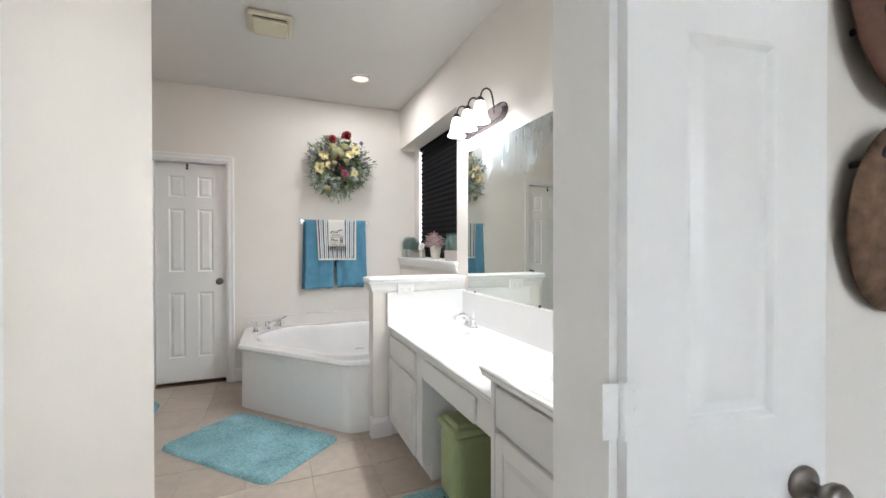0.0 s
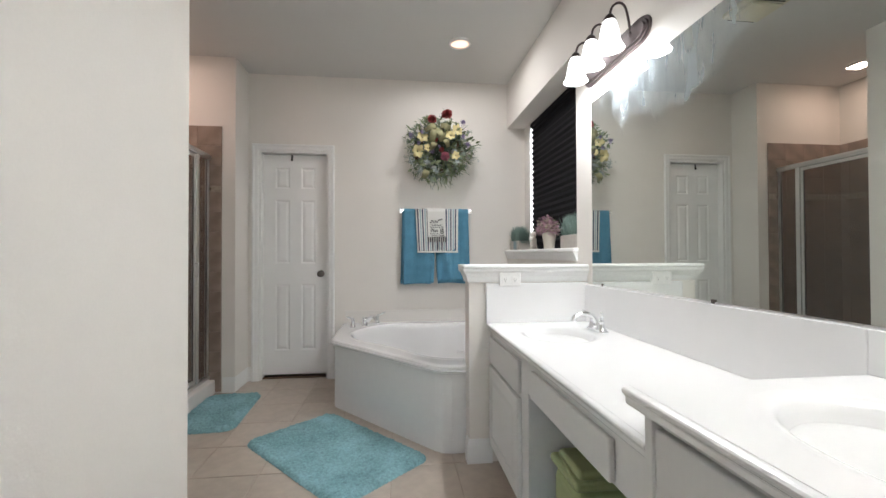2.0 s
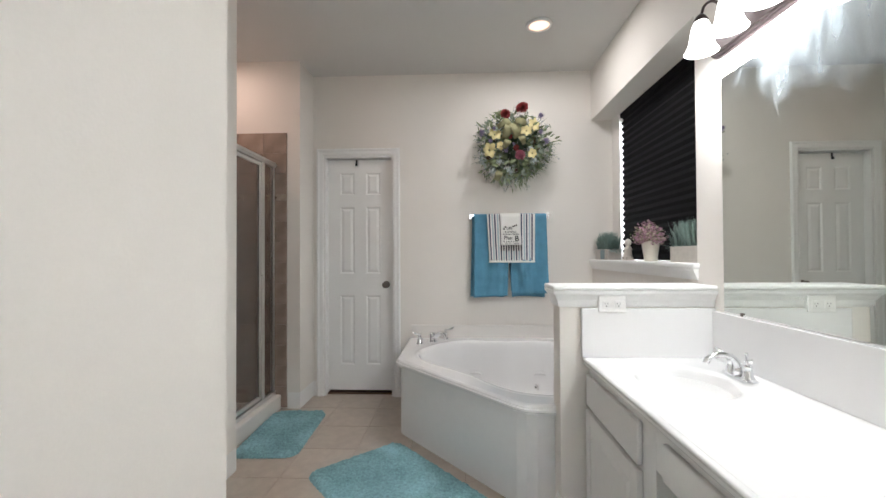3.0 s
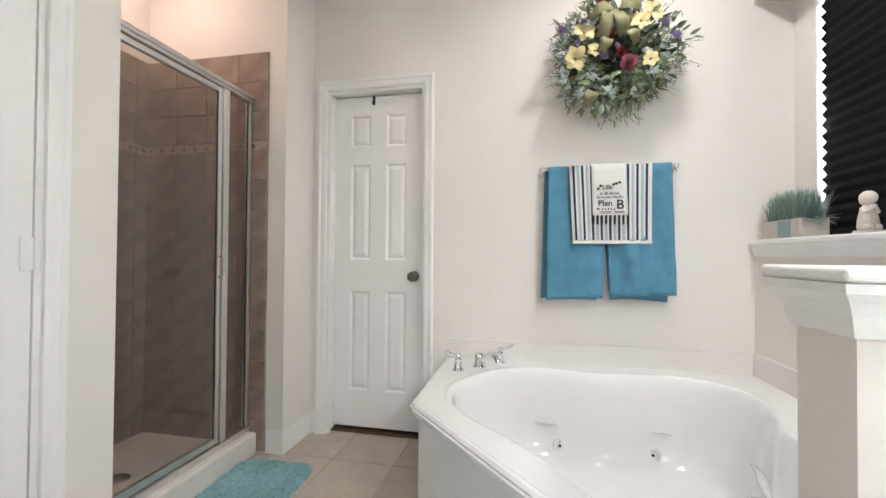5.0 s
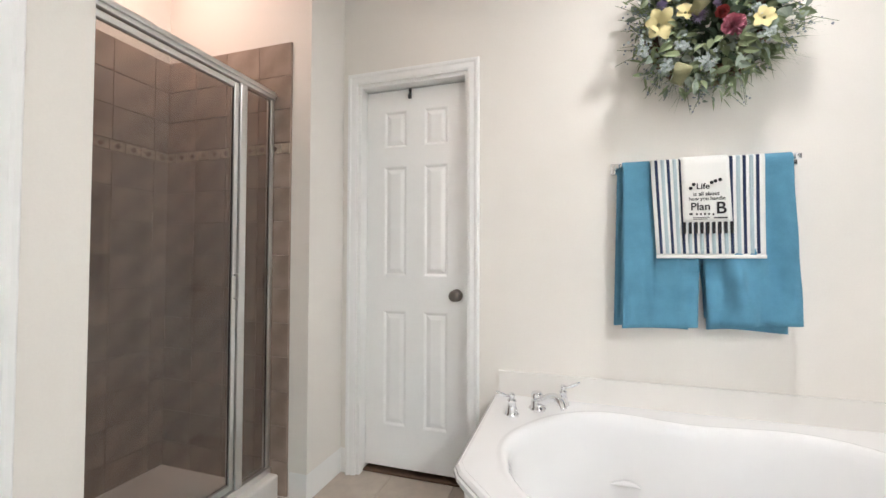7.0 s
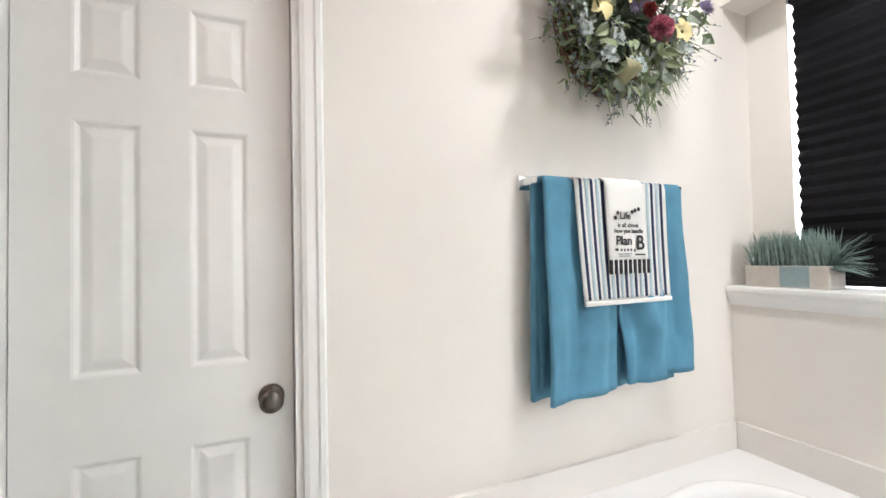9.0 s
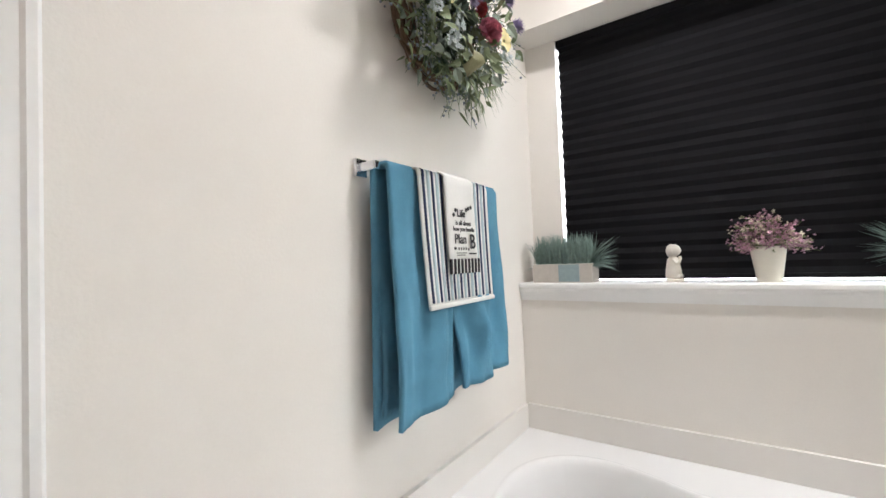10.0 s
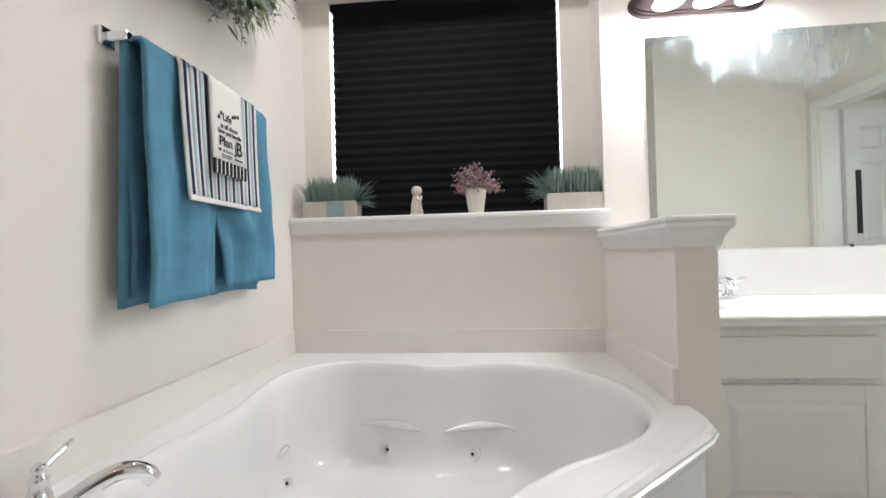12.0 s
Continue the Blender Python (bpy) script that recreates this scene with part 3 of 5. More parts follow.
cabinet_unit("white painted sink cabinet with drawer front above raised-panel door", 2.215, 2.842, 0.722, (0.555, 0.692), 1, 0.082)
near_cab = cabinet_unit("taller white painted cabinet with drawer fronts above raised-panel doors", 0.767, 1.40, 0.826, (0.655, 0.80), 1, 0.03)
dr = thing("makeup_drawer", "white shallow drawer over the open knee space", "drawer")
part("apron", block((0.932, 1.401, 0.585), (0.960, 2.214, 0.722)), CABINET, dr)
part("drawer_front", block((0.913, 1.558, 0.592), (0.9315, 2.142, 0.698), 0.006, segments=3), CABINET, dr)
part("drawer_box", block((0.961, 1.56, 0.62), (1.36, 1.99, 0.70)), CABINET, dr)


def rim(rx, ry):
    return lambda a: 1 / math.sqrt((math.cos(a) / rx) ** 2 + (math.sin(a) / ry) ** 2)


BOWL = [(1.16, 0.0), (1.12, 0.001), (1.06, 0.0025), (1.0, 0.006), (0.965, 0.013), (0.93, 0.026), (0.88, 0.045), (0.80, 0.068), (0.68, 0.090), (0.5, 0.106), (0.3, 0.114), (0.1, 0.118)]


def countertop(label, x0, x1, y0, y1, z, centre, rx, ry):
    th = thing("countertop", label, "countertop")
    part("top", hollow_top([(x0, y0), (x1, y0), (x1, y1), (x0, y1)], centre, rim(rx, ry), z, BOWL, 0.012), MARBLE, th)
    nose = ((0.0, 0.0008), (0.010, 0.0012), (0.015, 0.003), (0.0185, 0.0065), (0.019, 0.011), (0.0165, 0.016), (0.0125, 0.0195), (0.0105, 0.024), (0.010, 0.034), (0.007, 0.039), (0.0, 0.041))
    part("front_edge", sweep([(x0 + 0.001, y1), (x0 + 0.001, y0)], [(o, z - d) for o, d in nose]), MARBLE, th, "rounded ogee front edge", smooth=False)
    part("drain", turned([(0.024, 0), (0.022, 0.004), (0.014, 0.005), (0.013, 0.002)], 20, at=(*centre, z - 0.118)), CHROME, th, "chrome sink drain", smooth=True)
    return th


far_top = countertop("white cultured marble vanity top with integral oval sink", 0.921, EAST - 0.001, 1.402, 2.843, 0.763, (1.18, 2.52), 0.165, 0.195)
near_top = countertop("higher white cultured marble vanity top with oval sink", 0.894, EAST - 0.001, 0.767, 1.435, 0.868, (1.18, 1.10), 0.175, 0.235)
part("underside", block((0.899, 1.4015, 0.822), (EAST - 0.001, 1.434, 0.856)), MARBLE, near_top)
part("filler_strip", block((0.905, 1.378, 0.09), (0.9315, 1.4012, 0.8255), 0.002), CABINET, near_cab)
bs = thing("backsplash", "white cultured marble backsplash under the mirror", "backsplash")
part("splash", block((EAST - 0.02, 1.437, 0.7635), (EAST - 0.0005, 2.8235, 0.972), 0.003), MARBLE, bs)
part("splash", block((EAST - 0.02, 0.767, 0.8685), (EAST - 0.0005, 1.4365, 0.972), 0.003), MARBLE, bs)
part("side_splash", block((0.898, 2.824, 0.7635), (EAST - 0.0005, 2.8435, 0.983), 0.003), MARBLE, bs)

mir = thing("wall_mirror", "large frameless wall mirror with smears and painted lamp glare", "mirror")
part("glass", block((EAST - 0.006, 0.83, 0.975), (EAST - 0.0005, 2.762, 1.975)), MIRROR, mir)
part("edge_channel", block((EAST - 0.009, 0.83, 0.9725), (EAST - 0.0065, 2.762, 0.9785)), ALU, mir)
for y in (2.65, 1.9, 1.2):
    part("mirror_clip", block((EAST - 0.011, y - 0.008, 0.9725), (EAST - 0.0065, y + 0.008, 0.987), 0.002), NICKEL, mir)

outlet = thing("wall_outlet", "white double power outlet on the half wall", "outlet")
part("cover_plate", block((0.970, 2.8165, 0.966), (1.090, 2.8437, 1.040), 0.003), PLATE, outlet)
for x in (1.003, 1.057):
    s = part("socket", block((x - 0.017, 2.8145, 0.984), (x + 0.017, 2.8167, 1.018), 0.004), PLATE, outlet)
    bm = bmesh.new()
    for dx, dz, w in ((-0.006, 0.0045, 0.001), (0.006, 0.0045, 0.001), (0, -0.007, 0.0016)):
        block((x + dx - w, 2.8138, 1.001 + dz - 0.003), (x + dx + w, 2.8147, 1.001 + dz + 0.003), bm=bm)
    part("slots", bm, DARK, s)


def lever(m, bm=None):
    """A faucet handle: bell base, neck and a leaf-shaped lever along local x."""
    bm = turned([(0.025, 0), (0.025, 0.006), (0.020, 0.011), (0.017, 0.03), (0.013, 0.045), (0.016, 0.05), (0.016, 0.054), (0.010, 0.058), (0.009, 0.066), (0.012, 0.074), (0.006, 0.08)], 20, bm, m=m)
    tube([m @ Vector(p) for p in ((0.0, 0, 0.068), (0.02, 0, 0.072), (0.045, 0, 0.082), (0.065, 0, 0.094))], [0.006, 0.006, 0.009, 0.004], 10, bm)
    return bm


faucet = thing("sink_faucet", "chrome two-handle bathroom faucet on the vanity top", "faucet")
part("base_plate", block((1.365, 2.425, 0.7635), (1.415, 2.575, 0.778), 0.007, segments=3), CHROME, faucet, smooth=True)
for y, a in ((2.452, -115), (2.548, 115)):
    part("handle", lever(pose(1.39, y, 0.774, 0, 0, a) @ Matrix.Scale(1.0, 4)), CHROME, faucet, smooth=True)
bm = turned([(0.024, 0.776), (0.02, 0.80), (0.017, 0.815)], 20, at=(1.39, 2.50, 0))
tube(arc([(1.39, 2.50, 0.80), (1.376, 2.50, 0.836), (1.348, 2.50, 0.857), (1.308, 2.50, 0.862), (1.270, 2.50, 0.848), (1.257, 2.50, 0.826)], 6), [0.015] * 6 + [0.0125] * 25, 14, bm)
part("spout", bm, CHROME, faucet, smooth=True)
part("lift_rod", turned([(0.003, 0.8), (0.003, 0.855), (0.007, 0.86), (0.007, 0.868), (0.002, 0.872)], 10, at=(1.418, 2.50, 0)), CHROME, faucet, smooth=True)
for piece in faucet.children:
    piece.data.transform(Matrix.Translation((1.384, 2.53, 0.764)) @ Matrix.Diagonal((0.92, 0.95, 0.88, 1)) @ Matrix.Translation((-1.39, -2.50, -0.764)))

# vanity lights; the near sink's is unseen, added to brighten that end


def vanity_light(mid):
    light = thing("vanity_light", "dark bronze three-arm vanity light with lit frosted bell shades", "wall lamp", group="vanity lights")
    for k, (depth, grow) in enumerate(((0.008, 0.0), (0.016, -0.012), (0.024, -0.024))):
        bm, half, r = bmesh.new(), 0.305 + grow, 0.062 + grow
        pts = []
        for i in range(33):
            a = math.pi * i / 32 - math.pi / 2
            pts.append((half - 0.11 + (0.11) * math.cos(a) ** 0.8 if math.cos(a) > 0 else half - 0.11, r * math.sin(a)))
        pts = pts + [(-x, z) for x, z in pts[::-1]]
        lo = [bm.verts.new((EAST - 0.0005 - (depth - 0.008 if k else 0), mid + y, 2.125 + z)) for y, z in pts]
        hi = [bm.verts.new((EAST - depth, mid + y * 0.99, 2.125 + z * 0.97)) for y, z in pts]
        for i in range(len(pts)):
            j = (i + 1) % len(pts)
            bm.faces.new((lo[i], lo[j], hi[j], hi[i]))
        bm.faces.new(hi)
        bm.faces.new(lo[::-1])
        part("back_plate", bm, BRONZE, light)
    for sx, sy in [(sx, mid + dy) for sx, dy in SHADES]:
        part("arm", tube(arc([(EAST - 0.02, sy, 2.135), (EAST - 0.028, sy, 2.20), (EAST - 0.045, sy, 2.262), (1.41, sy, 2.278), (1.378, sy, 2.255), (sx, sy, 2.205)], 8), 0.0055, 10), BRONZE, light, smooth=True)
        part("rosette", turned([(0.012, -0.004), (0.012, 0.006), (0.007, 0.01)], 14, m=pose(EAST - 0.02, sy, 2.137, 0, -90, 0)), BRONZE, light, smooth=True)
        part("socket_cup", turned([(0.010, 2.222), (0.018, 2.214), (0.027, 2.198), (0.029, 2.19)], 24, at=(sx, sy, 0)), BRONZE, light, smooth=True)
        part("shade", turned([(0.027, 2.19), (0.034, 2.172), (0.040, 2.14), (0.047, 2.10), (0.058, 2.072), (0.064, 2.064), (0.061, 2.066), (0.055, 2.073), (0.044, 2.10), (0.037, 2.14), (0.030, 2.172), (0.024, 2.188)], 32, at=(sx, sy, 0), close=False), WHITEGLOW, light, "frosted white glass shade", smooth=True)


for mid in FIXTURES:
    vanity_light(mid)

# bin and rug in the knee space
bin_ = thing("trash_can", "sage green plastic step bin under the vanity", "trash can")
bm = block((0.985, 1.89, 0.02), (1.29, 2.105, 0.375), 0.045, segments=5)
part("bin_body", bm, GREENBIN, bin_, smooth=False)
bm = block((0.978, 1.883, 0.372), (1.297, 2.112, 0.405), 0.014, segments=3)
block((1.0, 1.905, 0.392), (1.275, 2.09, 0.428), 0.03, bm, 5)
part("bin_lid", bm, GREENBIN, bin_)
part("bin_foot", block((0.99, 1.895, 0.0), (1.285, 2.10, 0.02), 0.004), INK, bin_)
part("pedal", block((0.955, 1.97, 0.012), (0.99, 2.03, 0.024), 0.004), INK, bin_, "black foot pedal")


def shag_rug(label, at, angle, length, width, corner, seed):
    """A thick shag mat: a rounded rectangle of uneven tufts."""
    rng = random.Random(seed)
    bm = bmesh.new()
    nx, ny = int(length / 0.0075), int(width / 0.0075)
    m = pose(at[0], at[1], 0, 0, 0, angle)
    grid = {}
    for i in range(nx + 1):
        for j in range(ny + 1):
            u, v = (i / nx - 0.5) * length, (j / ny - 0.5) * width
            du, dv = max(abs(u) - length / 2 + corner, 0), max(abs(v) - width / 2 + corner, 0)
            d = math.hypot(du, dv)
            edge = corner - d if du and dv else min(length / 2 - abs(u), width / 2 - abs(v))
            if du and dv and d > corner:
                u, v = math.copysign(length / 2 - corner + du * corner / d, u), math.copysign(width / 2 - corner + dv * corner / d, v)
                edge = 0
            low = noise.noise(Vector((u * 9 + seed, v * 9, 0)))
            z = 0.024 * min(1, (max(edge, 0) / 0.02) ** 0.5) + 0.004 * low + 0.005 * noise.noise(Vector((u * 38 + seed, v * 38, 3))) + rng.uniform(-0.0045, 0.0045)
            jit = 0.0022
            grid[i, j] = bm.verts.new(m @ Vector((u + rng.uniform(-jit, jit), v + rng.uniform(-jit, jit), max(z, 0.002))))
    for i in range(nx):
        for j in range(ny):
            bm.faces.new((grid[i, j], grid[i + 1, j], grid[i + 1, j + 1], grid[i, j + 1]))
    bmesh.ops.remove_doubles(bm, verts=bm.verts, dist=0.0005)
    return tagged(link("bath_rug", bm, RUG, smooth=True), label, "rug", group="bath rugs")


shag_rug("teal shag bath rug lying diagonally before the tub", (0.044, 3.065), -47.8, 0.975, 0.615, 0.07, 3)
shag_rug("teal shag bath rug beside the shower curb", (-0.868, 3.762), 93, 0.72, 0.41, 0.08, 8)
shag_rug("teal shag bath rug before the vanity knee space", (0.80, 1.72), 92, 0.80, 0.52, 0.07, 5)

# ---- shower ----
sh = thing("shower_tray", "white shower pan with a raised curb and drain", "shower base")
bm = block((-1.829, 3.297, 0.0), (-1.216, 4.188, 0.05))
part("pan", bm, PAN, sh)
part("curb", block((-1.215, 3.297, 0.0), (-1.077, 4.188, 0.12), 0.012, segments=3), PAN, sh)
bm = sweep([(-1.216, 3.297), (-1.829, 3.297), (-1.829, 4.188), (-1.216, 4.188)], [(-0.001, 0.05), (-0.05, 0.05), (-0.02, 0.065), (-0.008, 0.10), (-0.006, 0.165), (-0.001, 0.168)])
part("pan_cove", bm, PAN, sh)
part("drain", turned([(0.055, 0.0505), (0.052, 0.054), (0.0, 0.0545)], 28, at=(-1.48, 3.74, 0), close=False), ALU, sh, "metal drain cover", smooth=True)

TW, THGT = 0.205, 0.165
tile_mesh, bandm = {}, {}


def tiled(name, label, origin, along, out, width, courses, z0, band_z):
    """A tiled wall face: each tile an object of its own on shared meshes, and a decorative band."""
    th = thing(name, label, "tile wall", kind="structure")
    o, a, f = Vector(origin), Vector(along), Vector(out)
    turn = Matrix((a, f, Vector((0, 0, 1)))).transposed().to_4x4()
    bm = block((0, -0.010, z0), (width, 0.004, z0 + courses * THGT + 0.055))
    bm.transform(Matrix.Translation(o) @ turn)
    part("tile_bed", bm, SHGROUT, th)
    z, row = z0, 0
    while row < courses:
        if abs(z - band_z) < 0.02:
            x = 0.002
            while x < width - 0.01:
                w = min(0.075, width - x - 0.002)
                bm = block((0.0015, 0, 0.003), (w - 0.0015, 0.009, 0.052), 0.002)
                bm.transform(Matrix.Translation(o + a * x + Vector((0, 0, z))) @ turn)
                t = part("band_tile", bm, BAND, th)
                if w > 0.06:
                    bm = block((-0.011, 0, -0.011), (0.011, 0.003, 0.011), 0.001)
                    bm.transform(Matrix.Translation(o + a * (x + w / 2) + f * 0.009 + Vector((0, 0, z + 0.0275))) @ turn @ pose(0, 0, 0, 0, 45, 0))
                    part("diamond", bm, BANDDOT, t)
                x += 0.075
            z += 0.055
            band_z = -9
            continue
        x = 0.0
        while x < width - 0.004:
            x0, x1 = max(x, 0), min(x + TW, width)
            key = round(x1 - x0, 4)
            if key > 0.012:
                if key not in tile_mesh:
                    bm = block((0.0011, 0.0, 0.0011), (key - 0.0011, 0.0095, THGT - 0.0011), 0.002)
                    me = bpy.data.meshes.new("tile")
                    bm.to_mesh(me)
                    bm.free()
                    me.materials.append(SHTILE)
                    tile_mesh[key] = me
                t = new("tile", tile_mesh[key])
                t.parent = th
                t.matrix_world = Matrix.Translation(o + a * x0 + Vector((0, 0, z))) @ turn
            x += TW
        z += THGT
        row += 1


Z0 = 1.665 - 10 * THGT
tiled("tile_wall_north", "taupe ceramic shower tiles with a decorative band", (-1.84, 4.196, 0), (1, 0, 0), (0, -1, 0), 0.805, 13, Z0, 1.665)
tiled("tile_wall_west", "taupe ceramic shower tiles with a decorative band", (-1.836, 3.29, 0), (0, 1, 0), (1, 0, 0), 0.905, 13, Z0, 1.665)
tiled("tile_wall_south", "taupe ceramic shower tiles with a decorative band", (-1.035, 3.289, 0), (-1, 0, 0), (0, 1, 0), 0.80, 13, Z0, 1.665)

enc = thing("shower_enclosure", "aluminium framed glass shower door with a narrow fixed panel", "shower door")
GX = -1.142
for lo, hi, nm in (((GX - 0.02, 3.302, 1.93), (GX + 0.022, 4.184, 1.972), "header_rail"), ((GX - 0.02, 3.302, 0.121), (GX + 0.022, 4.184, 0.15), "sill_track"),
                   ((GX - 0.014, 3.302, 0.15), (GX + 0.014, 3.325, 1.93), "wall_jamb"), ((GX - 0.014, 4.161, 0.15), (GX + 0.014, 4.184, 1.93), "wall_jamb"), ((GX - 0.018, 3.965, 0.15), (GX + 0.02, 4.005, 1.93), "post")):
    part(nm, block(lo, hi, 0.004), ALU, enc)
part("header_rail_lip", block((GX + 0.023, 3.302, 1.945), (GX + 0.032, 4.184, 1.957), 0.003), ALU, enc)
leaf = part("door_frame", block((GX - 0.01, 3.33, 0.155), (GX + 0.012, 3.352, 1.925), 0.003), ALU, enc)
for lo, hi in (((GX - 0.01, 3.938, 0.155), (GX + 0.012, 3.962, 1.925)), ((GX - 0.01, 3.352, 0.155), (GX + 0.012, 3.938, 0.185)), ((GX - 0.01, 3.352, 1.90), (GX + 0.012, 3.938, 1.925))):
    part("frame_bar", block(lo, hi, 0.003), ALU, leaf)
g = part("door_glass", block((GX - 0.002, 3.352, 0.185), (GX + 0.002, 3.938, 1.90)), SHGLASS, leaf)
g.visible_shadow = False
g = part("fixed_glass", block((GX - 0.002, 4.006, 0.15), (GX + 0.002, 4.160, 1.929)), SHGLASS, enc)
g.visible_shadow = False
bm = bmesh.new()
for y0, y1, z0, z1 in ((3.352, 3.355, 0.185, 1.9), (3.9345, 3.938, 0.185, 1.9), (4.0055, 4.009, 0.151, 1.929), (4.157, 4.1605, 0.151, 1.929)):
    block((GX + 0.0022, y0, z0), (GX + 0.005, y1, z1), bm=bm)
part("gasket", bm, INK, enc, "black rubber glazing gasket")
part("pull_handle", tube(arc([(GX + 0.012, 3.95, 0.98), (GX + 0.035, 3.95, 0.985), (GX + 0.035, 3.95, 1.075), (GX + 0.012, 3.95, 1.08)], 4), 0.005, 8), ALU, enc, smooth=True)

# ---- corner tub ----
DECK = 0.51
OUTLINE = [(-0.066, 4.483), (-0.066, 3.795), (-0.047, 3.755), (0.622, 2.995), (0.668, 2.960), (0.72, 2.948), (0.804, 2.948), (0.804, 2.985), (EAST - 0.017, 2.985), (EAST - 0.017, 4.483)]
RIM = [(0.075, 3.79), (0.045, 3.93), (0.07, 4.07), (0.185, 4.25), (0.33, 4.355), (0.47, 4.375), (0.60, 4.348), (0.73, 4.332), (0.88, 4.352), (1.05, 4.368), (1.19, 4.325), (1.285, 4.22), (1.31, 4.08), (1.275, 3.93), (1.232, 3.80), (1.24, 3.68), (1.275, 3.55), (1.275, 3.40), (1.20, 3.235), (1.06, 3.115), (0.88, 3.062), (0.72, 3.082), (0.60, 3.15), (0.50, 3.27), (0.43, 3.385), (0.33, 3.495), (0.22, 3.60), (0.13, 3.695)]
CENTRE = (0.74, 3.74)
line = arc([(*p, 0) for p in RIM + RIM[:1]], 8)[:-1]
polar = sorted((math.atan2(p.y - CENTRE[1], p.x - CENTRE[0]), math.hypot(p.x - CENTRE[0], p.y - CENTRE[1])) for p in line)
pa = np.array([p[0] for p in polar])
pr = np.array([p[1] for p in polar])
pa = np.concatenate([pa - 2 * math.pi, pa, pa + 2 * math.pi])
pr = np.concatenate([pr, pr, pr])


def tub_rim(a):
    return float(np.interp(a, pa, pr))


tub = thing("corner_bathtub", "white acrylic corner whirlpool tub with panelled apron", "bathtub")
TUB = [(1.035, 0.0), (1.018, -0.003), (1.0, -0.003), (0.986, 0.004), (0.974, 0.02), (0.966, 0.05), (0.956, 0.13), (0.945, 0.20), (0.93, 0.26), (0.908, 0.315), (0.872, 0.365), (0.81, 0.40), (0.72, 0.422), (0.58, 0.43), (0.1, 0.435)]
shell = part("basin", hollow_top(OUTLINE, CENTRE, tub_rim, DECK, TUB, 0.01), ACRYLIC, tub)
FRONT = OUTLINE[:7]
EDGE = [(0.0, DECK - 0.001), (0.012, DECK - 0.003), (0.020, DECK - 0.012), (0.020, DECK - 0.018), (0.026, DECK - 0.022), (0.026, DECK - 0.034), (0.016, DECK - 0.040), (0.016, DECK - 0.050), (0.0, DECK - 0.056)]
part("deck_edge", sweep(FRONT[::-1], [(-o, z) for o, z in EDGE]), ACRYLIC, tub, "white moulded deck edge")
apron = [(0.0, 0.0), (0.004, 0.0), (0.004, DECK - 0.045), (0.0, DECK - 0.045)]
for p, q in zip(FRONT, FRONT[1:]):
    part("apron_panel", sweep([q, p], [(-o + 0.012, z) for o, z in apron]), CERAMIC, tub)
bm = sweep([(-0.066, 4.483), (EAST - 0.017, 4.483)], [(0, DECK), (0.0, 0.62), (-0.016, 0.62), (-0.016, DECK)])
part("splash_strip", bm, IVORY, tub, "ivory marble splash strip")
part("splash_strip", sweep([(EAST - 0.017, 4.482), (EAST - 0.017, 2.97)], [(-0.0005, DECK), (-0.0005, 0.62), (-0.016, 0.62), (-0.016, DECK)]), IVORY, tub, "ivory marble splash strip")
part("splash_strip", sweep([(EAST - 0.018, 2.985), (0.806, 2.985)], [(-0.0005, DECK), (-0.0005, 0.62), (-0.016, 0.62), (-0.016, DECK)]), IVORY, tub, "ivory marble splash strip")
for jx, jy in ((0.526, 4.308), (0.953, 4.280), (1.30, 4.008), (1.28, 3.587)):
    ang, z = math.atan2(jy - CENTRE[1], jx - CENTRE[0]), 0.155
    r = 0.885 * tub_rim(ang)
    x, y = CENTRE[0] + r * math.cos(ang), CENTRE[1] + r * math.sin(ang)
    way = Vector((CENTRE[0] - x, CENTRE[1] - y, 0.15)).normalized()
    m = Matrix.Translation((x, y, z)) @ way.to_track_quat("Z", "Y").to_matrix().to_4x4()
    j = part("jet", turned([(0.031, -0.01), (0.031, 0.004), (0.027, 0.008), (0.018, 0.006), (0.017, 0.003)], 24, m=m), ACRYLIC, tub, "white whirlpool jet", smooth=True)
    part("nozzle", turned([(0.013, 0.0), (0.012, 0.009), (0.008, 0.010), (0.007, 0.004)], 18, m=m), ALU, j, smooth=True)
    part("bore", turned([(0.0065, 0.003), (0.0065, 0.0085)], 12, m=m), DARK, j)

# Ledge ridges on the basin wall; the short pair only gives small highlights.
for a0, a1 in ((8, 34), (-32, -2), (62, 70), (110, 119)):
    rest = []
    for i in range(17):
        ang = radians(a0 + (a1 - a0) * i / 16)
        r = (0.932 - 0.022 * math.sin(math.pi * i / 16)) * tub_rim(ang)
        rest.append((CENTRE[0] + r * math.cos(ang), CENTRE[1] + r * math.sin(ang), 0.262 - 0.016 * (2 * i / 16 - 1) ** 2))
    bm = tube(rest, [0.003 + min(0.015, (a1 - a0) * 0.0009) * math.sin(math.pi * i / 16) for i in range(17)], 12)
    part("ledge_ridge", bm, ACRYLIC, tub, smooth=True)

